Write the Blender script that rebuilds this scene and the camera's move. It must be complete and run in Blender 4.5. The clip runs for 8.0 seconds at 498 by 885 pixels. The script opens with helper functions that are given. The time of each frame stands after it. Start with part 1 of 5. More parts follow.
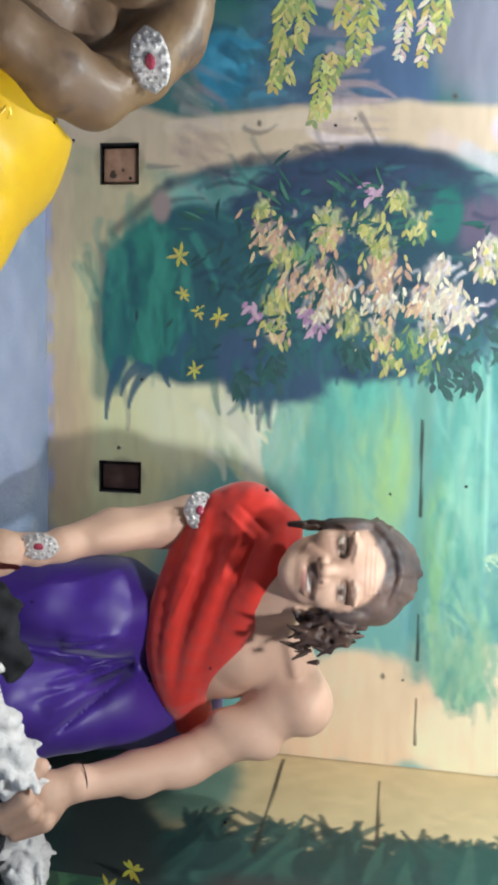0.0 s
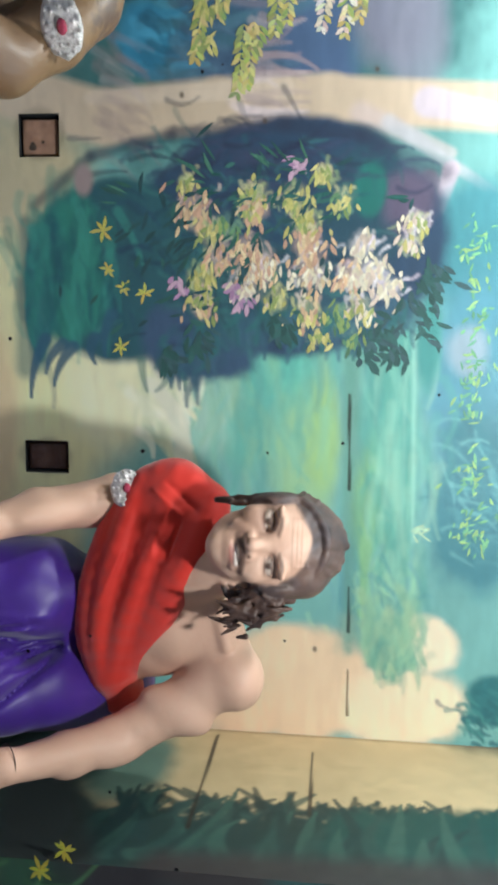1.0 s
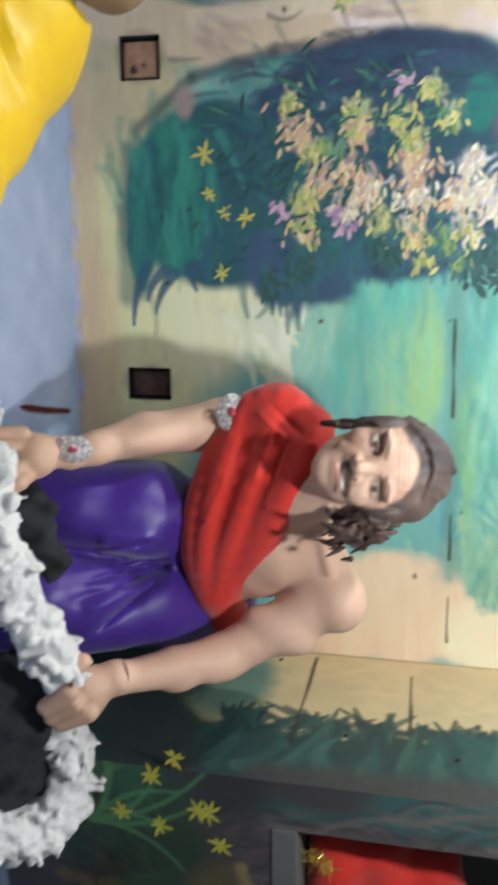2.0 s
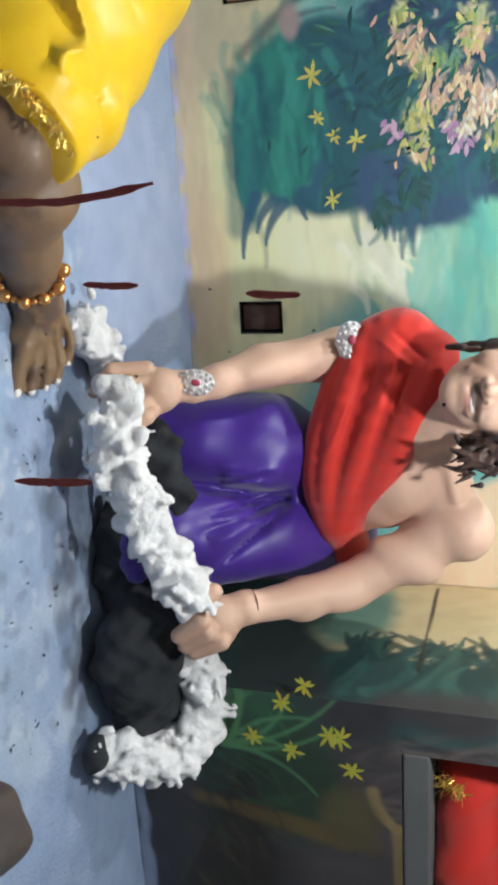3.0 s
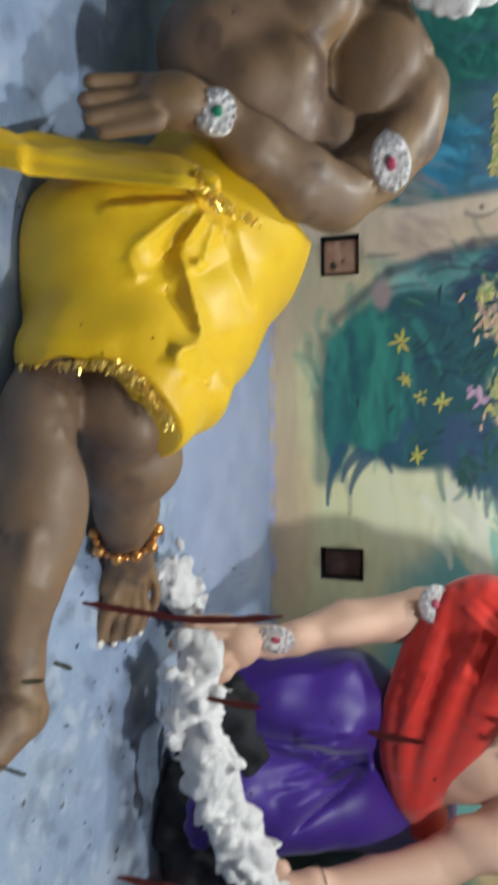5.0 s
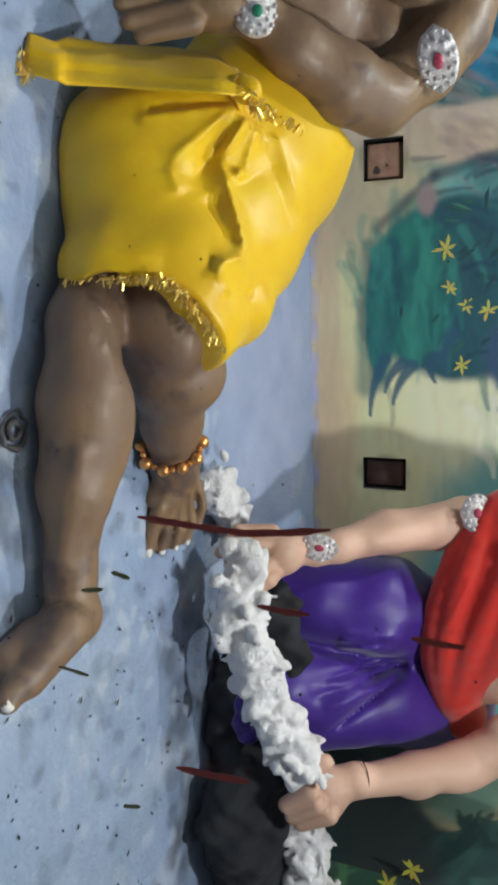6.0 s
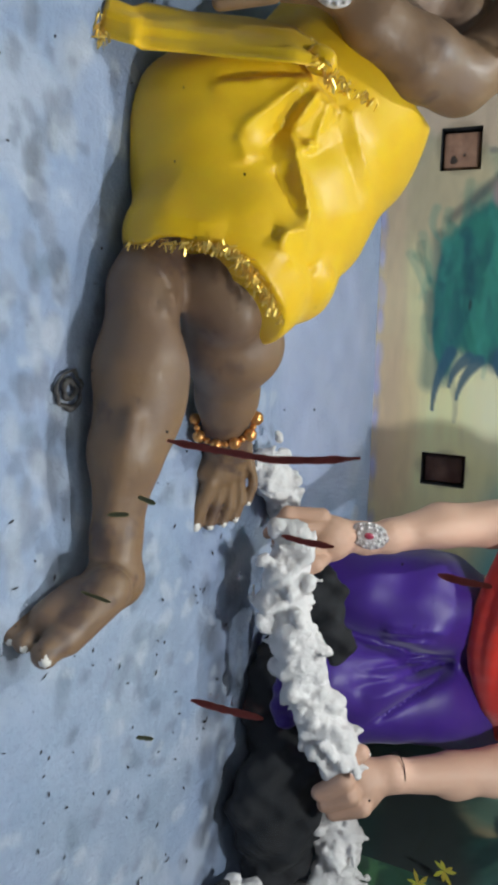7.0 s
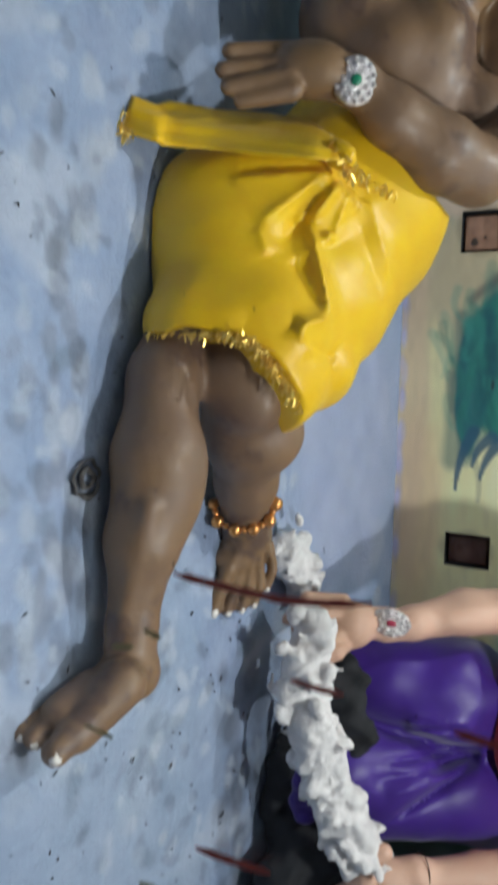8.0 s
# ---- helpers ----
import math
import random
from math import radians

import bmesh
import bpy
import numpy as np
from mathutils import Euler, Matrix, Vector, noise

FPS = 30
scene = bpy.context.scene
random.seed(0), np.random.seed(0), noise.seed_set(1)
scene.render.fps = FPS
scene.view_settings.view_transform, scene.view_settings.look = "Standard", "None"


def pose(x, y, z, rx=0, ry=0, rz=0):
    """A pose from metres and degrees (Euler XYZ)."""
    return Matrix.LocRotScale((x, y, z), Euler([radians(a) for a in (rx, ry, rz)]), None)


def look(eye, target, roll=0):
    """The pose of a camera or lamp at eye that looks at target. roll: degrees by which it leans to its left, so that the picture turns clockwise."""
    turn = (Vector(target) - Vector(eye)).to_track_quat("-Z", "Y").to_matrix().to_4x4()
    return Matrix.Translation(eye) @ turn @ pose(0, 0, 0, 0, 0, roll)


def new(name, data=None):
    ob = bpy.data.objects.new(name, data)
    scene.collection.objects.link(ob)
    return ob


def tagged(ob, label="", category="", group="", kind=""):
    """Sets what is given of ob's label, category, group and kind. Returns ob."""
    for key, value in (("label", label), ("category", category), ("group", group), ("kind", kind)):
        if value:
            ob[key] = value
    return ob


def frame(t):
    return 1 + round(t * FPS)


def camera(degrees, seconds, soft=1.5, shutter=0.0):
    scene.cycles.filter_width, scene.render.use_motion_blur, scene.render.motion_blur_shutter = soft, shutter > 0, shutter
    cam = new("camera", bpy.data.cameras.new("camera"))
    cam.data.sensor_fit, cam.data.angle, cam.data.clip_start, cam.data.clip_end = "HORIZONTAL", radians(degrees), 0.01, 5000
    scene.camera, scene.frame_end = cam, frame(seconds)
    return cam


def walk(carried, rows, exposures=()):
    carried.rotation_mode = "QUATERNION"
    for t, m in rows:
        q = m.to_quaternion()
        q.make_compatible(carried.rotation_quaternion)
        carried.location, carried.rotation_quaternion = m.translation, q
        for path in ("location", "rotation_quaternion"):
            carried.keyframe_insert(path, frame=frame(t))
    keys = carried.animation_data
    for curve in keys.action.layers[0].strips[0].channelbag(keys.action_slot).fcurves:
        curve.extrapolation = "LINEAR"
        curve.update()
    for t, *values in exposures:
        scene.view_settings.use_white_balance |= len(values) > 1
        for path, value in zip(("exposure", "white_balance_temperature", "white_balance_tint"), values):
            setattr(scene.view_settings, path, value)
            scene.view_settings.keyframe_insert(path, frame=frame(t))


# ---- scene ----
cam = camera(32.0, 8.0, soft=3.6, shutter=0.5)
PATH = [
    (0, (0.261, 0.166, 0.735), (0.52, 2.118, 0.384), 92.5),
    (0.5, (0.27, 0.172, 0.742), (0.534, 2.131, 0.439), 92.5),
    (1, (0.269, 0.176, 0.757), (0.571, 2.141, 0.543), 91.7),
    (1.5, (0.279, 0.173, 0.738), (0.66, 2.113, 0.438), 90.8),
    (2, (0.293, 0.166, 0.725), (0.734, 2.075, 0.325), 92.5),
    (2.2, (0.301, 0.167, 0.714), (0.769, 2.051, 0.231), 92.8),
    (3.3, (0.317, 0.154, 0.663), (0.87, 1.976, 0.053), 91.1),
    (3.5, (0.301, 0.152, 0.667), (0.8, 1.983, 0.037), 90.8),
    (4, (0.256, 0.171, 0.666), (0.557, 2.043, 0.032), 90.8),
    (4.5, (0.205, 0.175, 0.656), (0.23, 2.043, -0.058), 89.7),
    (5, (0.225, 0.155, 0.651), (0.33, 2.005, -0.101), 90.6),
    (5.2, (0.215, 0.158, 0.65), (0.439, 1.985, -0.133), 92.1),
    (6.3, (0.224, 0.141, 0.655), (0.553, 1.921, -0.193), 93.3),
    (6.5, (0.228, 0.14, 0.659), (0.551, 1.905, -0.225), 94.9),
    (7, (0.254, 0.156, 0.662), (0.561, 1.881, -0.302), 96.4),
    (7.5, (0.262, 0.171, 0.662), (0.535, 1.88, -0.341), 95.9),
    (8, (0.225, 0.171, 0.66), (0.389, 1.881, -0.364), 94.5),
]
walk(cam, [(t, look(eye, target, roll)) for t, eye, target, roll in PATH],
     exposures=[(0, 0.1), (1.0, 0.0), (1.5, -0.12), (2.0, 0.05), (3.5, 0.35), (4.5, 0.15), (5.0, 0.0), (6.5, 0.0), (8.0, -0.1)])

# ---------------- light ----------------
world = bpy.data.worlds.new("world")
scene.world = world
world.use_nodes = True
world.node_tree.nodes["Background"].inputs[0].default_value = (0.75, 0.85, 1.0, 1)
world.node_tree.nodes["Background"].inputs[1].default_value = 0.012


def bulb(name, place, watts, size, colour):
    data = bpy.data.lights.new(name, "POINT")
    data.energy, data.shadow_soft_size, data.color = watts, size, colour
    ob = new(name, data)
    ob.location = place
    return ob


bulb("right_bulb_light", (0.63, 0.88, 1.28), 38, 0.03, (0.96, 1.0, 1.0))
bulb("left_bulb_light", (-0.27, 1.52, 1.46), 42, 0.03, (0.96, 1.0, 1.0))
# weak fill lamp added in front of the glass, not a real fitting
bulb("front_fill_light", (0.3, -0.7, 1.6), 0.5, 0.3, (0.92, 0.96, 1.0))


# ---------------- materials ----------------
def srgb(r, g, b):
    """Linear colour from 0..255 values."""
    return tuple(((c / 255) / 12.92 if c < 10.3 else ((c / 255 + 0.055) / 1.055) ** 2.4) for c in (r, g, b))


def material(name, colour, rough=0.6, metal=0.0, tint=None, scale=30.0, mix=0.5, bump=0.2, bump_scale=120.0,
             attribute="", coat=0.0, sheen=0.0, spec=0.5, spots=None, spot_scale=8.0, spot_edge=0.62, detail=5.0):
    m = bpy.data.materials.new(name)
    m.use_nodes = True
    nt = m.node_tree
    n, l = nt.nodes, nt.links
    p = n["Principled BSDF"]
    geo = n.new("ShaderNodeNewGeometry")
    where = geo.outputs["Position"]

    def noise_node(s, d=detail, rough_=0.6):
        t = n.new("ShaderNodeTexNoise")
        t.inputs["Scale"].default_value, t.inputs["Detail"].default_value, t.inputs["Roughness"].default_value = s, d, rough_
        l.new(where, t.inputs["Vector"])
        return t

    if attribute:
        a = n.new("ShaderNodeAttribute")
        a.attribute_name = attribute
        col = a.outputs["Color"]
    else:
        rgb = n.new("ShaderNodeRGB")
        rgb.outputs[0].default_value = (*colour, 1)
        col = rgb.outputs[0]
    if tint:
        big = noise_node(scale)
        ramp = n.new("ShaderNodeValToRGB")
        ramp.color_ramp.elements[0].position, ramp.color_ramp.elements[1].position = 0.35, 0.68
        l.new(big.outputs["Fac"], ramp.inputs[0])
        f = n.new("ShaderNodeMath")
        f.operation = "MULTIPLY"
        f.inputs[1].default_value = mix
        l.new(ramp.outputs[0], f.inputs[0])
        mx = n.new("ShaderNodeMixRGB")
        mx.inputs[2].default_value = (*tint, 1)
        l.new(f.outputs[0], mx.inputs[0])
        l.new(col, mx.inputs[1])
        col = mx.outputs[0]
    if spots:
        sp = noise_node(spot_scale, 8.0, 0.7)
        ramp = n.new("ShaderNodeValToRGB")
        ramp.color_ramp.elements[0].position, ramp.color_ramp.elements[1].position = spot_edge, spot_edge + 0.06
        l.new(sp.outputs["Fac"], ramp.inputs[0])
        mx = n.new("ShaderNodeMixRGB")
        mx.inputs[2].default_value = (*spots, 1)
        l.new(ramp.outputs[0], mx.inputs[0])
        l.new(col, mx.inputs[1])
        col = mx.outputs[0]
    fine = noise_node(bump_scale, 6.0)
    grain = n.new("ShaderNodeMixRGB")
    grain.blend_type = "OVERLAY"
    grain.inputs[0].default_value = 0.18
    l.new(col, grain.inputs[1])
    l.new(fine.outputs["Fac"], grain.inputs[2])
    l.new(grain.outputs[0], p.inputs["Base Color"])
    p.inputs["Metallic"].default_value = metal
    p.inputs["Specular IOR Level"].default_value = spec
    p.inputs["Coat Weight"].default_value, p.inputs["Coat Roughness"].default_value = coat, 0.25
    p.inputs["Sheen Weight"].default_value = sheen
    mr = n.new("ShaderNodeMapRange")
    mr.inputs[3].default_value, mr.inputs[4].default_value = max(rough - 0.12, 0.02), min(rough + 0.12, 1)
    rn = noise_node(scale * 1.7)
    l.new(rn.outputs["Fac"], mr.inputs[0])
    l.new(mr.outputs[0], p.inputs["Roughness"])
    b = n.new("ShaderNodeBump")
    b.inputs["Strength"].default_value, b.inputs["Distance"].default_value = bump, 0.004
    l.new(fine.outputs["Fac"], b.inputs["Height"])
    l.new(b.outputs[0], p.inputs["Normal"])
    return m


MURAL = material("mural_paint", (0.5, 0.5, 0.5), rough=0.5, attribute="paint", bump=0.12, bump_scale=260, spec=0.4)
BLUE = material("blue_floor_paint", srgb(168, 180, 214), rough=0.6, tint=srgb(180, 190, 214), scale=16, mix=0.35, bump=0.9, bump_scale=110,
                attribute="paint", spots=srgb(96, 104, 122), spot_scale=42, spot_edge=0.665)
PLASTER = material("plain_plaster", srgb(104, 104, 104), rough=0.85, tint=srgb(84, 84, 82), scale=3, mix=0.6, bump=0.2)
BROWN = material("brown_enamel_skin", srgb(120, 95, 78), rough=0.5, tint=srgb(142, 108, 64), scale=8, mix=0.6, bump=0.35, bump_scale=70, coat=0.05, spots=srgb(98, 76, 64), spot_scale=9, spot_edge=0.55)
DARKHAIR = material("dark_hair", srgb(44, 32, 32), rough=0.6, tint=srgb(20, 16, 16), scale=40, mix=0.6, bump=0.9, bump_scale=200)
LIP = material("lip_paint", srgb(176, 120, 112), rough=0.4)
TEETH = material("white_paint", srgb(226, 220, 214), rough=0.4)
YELLOW = material("yellow_satin", srgb(230, 186, 14), rough=0.42, tint=srgb(214, 160, 6), scale=7, mix=0.5, bump=0.2, bump_scale=40, sheen=0.1, spec=0.4)
PURPLE = material("purple_satin", srgb(66, 32, 138), rough=0.45, tint=srgb(50, 24, 112), scale=9, mix=0.5, bump=0.15, bump_scale=45, sheen=0.2, spec=0.45)
RED = material("red_cloth", srgb(216, 50, 38), rough=0.66, tint=srgb(196, 30, 26), scale=9, mix=0.5, bump=0.15, bump_scale=700, sheen=0.35, spec=0.3)
WOOL = material("white_cotton_wool", srgb(240, 236, 236), rough=0.95, tint=srgb(208, 204, 206), scale=45, mix=0.6, bump=1.0, bump_scale=230, spec=0.1)
GOLD = material("gold_trim", srgb(252, 220, 120), rough=0.34, metal=0.8, tint=srgb(226, 176, 70), scale=60, mix=0.5, bump=0.1)
BEAD = material("copper_gold_bead", srgb(236, 172, 104), rough=0.3, metal=0.85, tint=srgb(214, 140, 76), scale=60, mix=0.4, bump=0.03)
SILVER = material("silver_foil", srgb(222, 216, 218), rough=0.3, metal=0.7, tint=srgb(250, 246, 246), scale=300, mix=0.6, bump=0.6, bump_scale=600)
RUBY = material("ruby_glass", srgb(160, 60, 84), rough=0.15, tint=srgb(190, 70, 90), scale=200, mix=0.4, spec=0.8)
EMERALD = material("green_glass", srgb(30, 120, 90), rough=0.15, tint=srgb(60, 160, 120), scale=200, mix=0.4, spec=0.8)
DULL_BLACK = material("dull_black", srgb(30, 30, 33), rough=0.95, tint=srgb(46, 48, 52), scale=18, mix=0.6, bump=0.6, bump_scale=60)
ROCK = material("brown_rock", srgb(58, 46, 40), rough=0.8, tint=srgb(92, 76, 62), scale=14, mix=0.6, bump=0.8, bump_scale=40)
WOOD = material("brown_wood", srgb(96, 66, 56), rough=0.7, tint=srgb(130, 100, 86), scale=40, mix=0.6, bump=0.5, bump_scale=90)
PALEWOOD = material("reddish_brown_brick", srgb(196, 152, 126), rough=0.8, tint=srgb(120, 80, 66), scale=30, mix=0.6, bump=0.6, bump_scale=90)
SMEAR = material("red_brown_smear", srgb(206, 92, 76), rough=0.6, tint=srgb(176, 66, 56), scale=200, mix=0.6, bump=0.3)
TARNISH = material("tarnished_metal", srgb(112, 108, 106), rough=0.5, metal=0.5, tint=srgb(62, 58, 58), scale=90, mix=0.8, bump=0.8, bump_scale=260)
SPECK = material("dark_speck", srgb(46, 44, 48), rough=0.7)
OLIVE = material("olive_stalk", srgb(150, 150, 100), rough=0.7)
STROKE = material("mural_brushstroke", (0.5, 0.5, 0.5), rough=0.5, attribute="paint", bump=0.1, bump_scale=300, spec=0.4)

SKINPAINT = material("painted_statue_skin", (0.5, 0.4, 0.3), rough=0.55, attribute="paint", tint=srgb(190, 146, 124), scale=10, mix=0.30, bump=0.25, bump_scale=130)

glass = bpy.data.materials.new("clear_glass")
glass.use_nodes = True
_n, _l = glass.node_tree.nodes, glass.node_tree.links
_out = _n["Material Output"]
_n.remove(_n["Principled BSDF"])
_t, _g, _m, _f = (_n.new(k) for k in ("ShaderNodeBsdfTransparent", "ShaderNodeBsdfGlossy", "ShaderNodeMixShader", "ShaderNodeFresnel"))
_t.inputs[0].default_value = (0.97, 0.98, 0.975, 1)
_g.inputs["Roughness"].default_value = 0.02
_f.inputs[0].default_value = 1.2
_l.new(_f.outputs[0], _m.inputs[0]), _l.new(_t.outputs[0], _m.inputs[1]), _l.new(_g.outputs[0], _m.inputs[2]), _l.new(_m.outputs[0], _out.inputs[0])


# ---------------- builders ----------------
def mesh_from(name, bm, mat, smooth=True):
    me = bpy.data.meshes.new(name)
    bm.normal_update()
    bm.to_mesh(me)
    bm.free()
    for one in mat if isinstance(mat, (list, tuple)) else [mat]:
        me.materials.append(one)
    if smooth:
        me.polygons.foreach_set("use_smooth", [True] * len(me.polygons))
    return me


def part(name, bm, mat, parent=None, label="", smooth=True):
    ob = new(name, mesh_from(name, bm, mat, smooth))
    ob.parent = parent
    return tagged(ob, label=label)


def base(name, place, label, category, group=""):
    ob = new(name)
    ob.location = place
    bpy.context.view_layer.update()
    return tagged(ob, label=label, category=category, group=group)


def put_under(ob, parent):
    """Parents a part built in world places."""
    ob.parent = parent
    ob.matrix_parent_inverse = Matrix.Translation(parent.location).inverted()
    return ob


def block(bm, a, b, bevel=0.0):
    made = bmesh.ops.create_cube(bm, size=1)["verts"]
    for v in made:
        v.co = Vector([(a[i] + b[i]) / 2 + v.co[i] * (b[i] - a[i]) for i in range(3)])
    if bevel:
        edges = list({e for v in made for e in v.link_edges})
        bmesh.ops.bevel(bm, geom=edges, offset=bevel, segments=2, affect="EDGES", profile=0.5)
    return bm


def slab(name, a, b, mat, bevel=0.004):
    ob = part(name, block(bmesh.new(), a, b, bevel), mat, smooth=False)
    return tagged(ob, kind="structure")


def lattice(shape, seed):
    return np.random.RandomState(seed).rand(*shape)


def fbm(x, z, scale, seed=0, octaves=4):
    """Smooth value noise, 0..1, on arrays."""
    total, amp, norm = 0, 1.0, 0
    table = lattice((64, 64), seed)
    for o in range(octaves):
        u, v = x * scale * 2**o + 7.3 * o, z * scale * 2**o + 3.1 * o
        i, j = np.floor(u).astype(int), np.floor(v).astype(int)
        a, b = u - i, v - j
        a, b = a * a * (3 - 2 * a), b * b * (3 - 2 * b)
        t = lambda p, q: table[p % 64, q % 64]
        total = total + amp * (t(i, j) * (1 - a) * (1 - b) + t(i + 1, j) * a * (1 - b) + t(i, j + 1) * (1 - a) * b + t(i + 1, j + 1) * a * b)
        norm, amp = norm + amp, amp * 0.5
    return total / norm


def grid_mesh(name, co, shape, mat, colour=None, skip=None):
    """A sheet of quads from places on a grid, with an optional colour per vertex; skip: cells left open."""
    h, w = shape
    me = bpy.data.meshes.new(name)
    idx = np.arange(h * w).reshape(h, w)
    quads = np.stack([idx[:-1, :-1], idx[:-1, 1:], idx[1:, 1:], idx[1:, :-1]], -1)
    quads = quads.reshape(-1, 4) if skip is None else quads[~skip]
    me.vertices.add(h * w)
    me.vertices.foreach_set("co", np.ascontiguousarray(co, np.float32).ravel())
    me.loops.add(quads.size)
    me.loops.foreach_set("vertex_index", quads.ravel().astype(np.int32))
    me.polygons.add(len(quads))
    me.polygons.foreach_set("loop_start", np.arange(0, quads.size, 4, dtype=np.int32))
    me.update(calc_edges=True)
    me.validate()
    if colour is not None:
        att = me.color_attributes.new("paint", "FLOAT_COLOR", "POINT")
        att.data.foreach_set("color", np.concatenate([colour.reshape(-1, 3), np.ones((h * w, 1))], 1).astype(np.float32).ravel())
    me.polygons.foreach_set("use_smooth", [True] * len(me.polygons))
    me.materials.append(mat)
    return new(name, me)


class Canvas:
    """Paint on a flat grid: u along it, v up, in metres."""

    def __init__(self, u0, u1, v0, v1, step, colour):
        self.us, self.vs = (np.linspace(p, q, int(round((q - p) / step)) + 1) for p, q in ((u0, u1), (v0, v1)))
        self.u, self.v = np.meshgrid(self.us, self.vs)
        self.c = np.ones((*self.u.shape, 3)) * np.array(srgb(*colour))
        self.step = step
        self.rng = np.random.RandomState(5)

    def window(self, u, v, r):
        a, b = np.searchsorted(self.us, (u - r, u + r))
        c, d = np.searchsorted(self.vs, (v - r, v + r))
        return slice(c, d), slice(a, b)

    def mixin(self, win, mask, colour):
        self.c[win] += (np.array(srgb(*colour)) - self.c[win]) * mask[..., None]

    def blob(self, u, v, ru, rv, colour, soft=0.35, rot=0.0, op=1.0, rag=0.25, grain=14):
        win = self.window(u, v, max(ru, rv) * (1.3 + soft))
        x, y = self.u[win] - u, self.v[win] - v
        if not x.size:
            return
        c, s = math.cos(radians(rot)), math.sin(radians(rot))
        d = np.hypot((x * c + y * s) / ru, (-x * s + y * c) / rv)
        d = d + rag * (fbm(self.u[win] + 5, self.v[win] + 5, grain, seed=int(abs(u * 97 + v * 31) * 10) % 50) - 0.5) * 2
        m = np.clip((1 + soft / 2 - d) / max(soft, 0.02), 0, 1)
        self.mixin(win, op * m * m * (3 - 2 * m), colour)

    def stroke(self, u0, v0, u1, v1, w0, w1, colour, op=1.0, soft=0.4, bend=0.0):
        r = math.hypot(u1 - u0, v1 - v0) / 2 + max(w0, w1) * 2 + abs(bend)
        win = self.window((u0 + u1) / 2, (v0 + v1) / 2, r)
        x, y = self.u[win], self.v[win]
        if not x.size:
            return
        du, dv = u1 - u0, v1 - v0
        ll = du * du + dv * dv + 1e-9
        t = np.clip(((x - u0) * du + (y - v0) * dv) / ll, 0, 1)
        off = bend * 4 * t * (1 - t) / math.sqrt(ll)
        d = np.hypot(x - u0 - t * du + dv * off, y - v0 - t * dv - du * off) / (w0 + (w1 - w0) * t)
        m = np.clip((1 + soft / 2 - d) / soft, 0, 1)
        self.mixin(win, op * m, colour)

    def dabs(self, u, v, su, sv, n, length, width, angle, colours, op=0.7, spread=25):
        for _ in range(n):
            a = radians(angle + self.rng.uniform(-spread, spread))
            x, y = u + self.rng.normal() * su, v + self.rng.normal() * sv
            k = length * self.rng.uniform(0.6, 1.3) / 2
            col = colours[self.rng.randint(len(colours))]
            self.stroke(x - k * math.cos(a), y - k * math.sin(a), x + k * math.cos(a), y + k * math.sin(a),
                        width, width * 0.4, col, op * self.rng.uniform(0.6, 1), soft=0.7, bend=self.rng.uniform(-0.2, 0.2) * length)


class Strokes:
    """Raised leaf-shaped strokes of paint, one mesh."""

    def __init__(self, seed):
        self.verts, self.faces, self.cols, self.rng = [], [], [], np.random.RandomState(seed)

    def leaf(self, u, v, length, width, angle, colour, curl=0.15):
        a = radians(angle)
        ca, sa = math.cos(a), math.sin(a)
        k = len(self.verts)
        for t, w in ((0, 0.12), (0.3, 0.9), (0.65, 1.0), (1, 0.1)):
            for side in (-1, 1):
                x, y = t * length, side * w * width / 2 + curl * length * t * t
                self.verts.append((u + x * ca - y * sa, v + x * sa + y * ca))
                self.cols.append(colour)
        self.faces += [(k, k + 2, k + 3, k + 1), (k + 2, k + 4, k + 5, k + 3), (k + 4, k + 6, k + 7, k + 5)]

    def spray(self, u, v, su, sv, n, length, width, angle, colours, spread=40):
        for _ in range(n):
            j = self.rng.randint(len(colours))
            shade = self.rng.uniform(0.8, 1.15)
            col = tuple(min(c * shade, 0.95) for c in srgb(*colours[j]))
            self.leaf(u + self.rng.normal() * su, v + self.rng.normal() * sv, length * self.rng.uniform(0.6, 1.3),
                      width * self.rng.uniform(0.7, 1.3), angle + self.rng.uniform(-spread, spread), col, self.rng.uniform(-0.25, 0.25))

    def frond(self, u, v, angle, length, colours, n=7, leaf=0.02, width=0.007, droop=0.0):
        """A hanging twig with paired leaves."""
        a = radians(angle)
        for i in range(n):
            t = (i + 0.5) / n
            x, y = u + math.cos(a) * length * t, v + math.sin(a) * length * t - droop * t * t
            for side in (-1, 1):
                col = tuple(min(c * self.rng.uniform(0.8, 1.15), 0.95) for c in srgb(*colours[self.rng.randint(len(colours))]))
                self.leaf(x, y, leaf * (1.15 - 0.5 * t) * self.rng.uniform(0.8, 1.2), width, angle + side * self.rng.uniform(28, 60), col,
                          -side * 0.1)

    def flower(self, u, v, r, colour, petals=5):
        start = self.rng.uniform(0, 360)
        for i in range(petals):
            col = tuple(min(c * self.rng.uniform(0.85, 1.1), 0.95) for c in srgb(*colour))
            self.leaf(u, v, r * self.rng.uniform(0.7, 1.2), r * 0.3, start + 360 * i / petals + self.rng.uniform(-15, 15), col)

    def mesh(self, name, place):
        me = bpy.data.meshes.new(name)
        rise = self.rng.uniform(0, 0.0003, len(self.verts) // 8)
        me.from_pydata([place(u, v, rise[i // 8]) for i, (u, v) in enumerate(self.verts)], [], self.faces)
        att = me.color_attributes.new("paint", "FLOAT_COLOR", "POINT")
        att.data.foreach_set("color", np.array([(*c, 1) for c in self.cols], np.float32).ravel())
        me.materials.append(STROKE)
        return new(name, me)


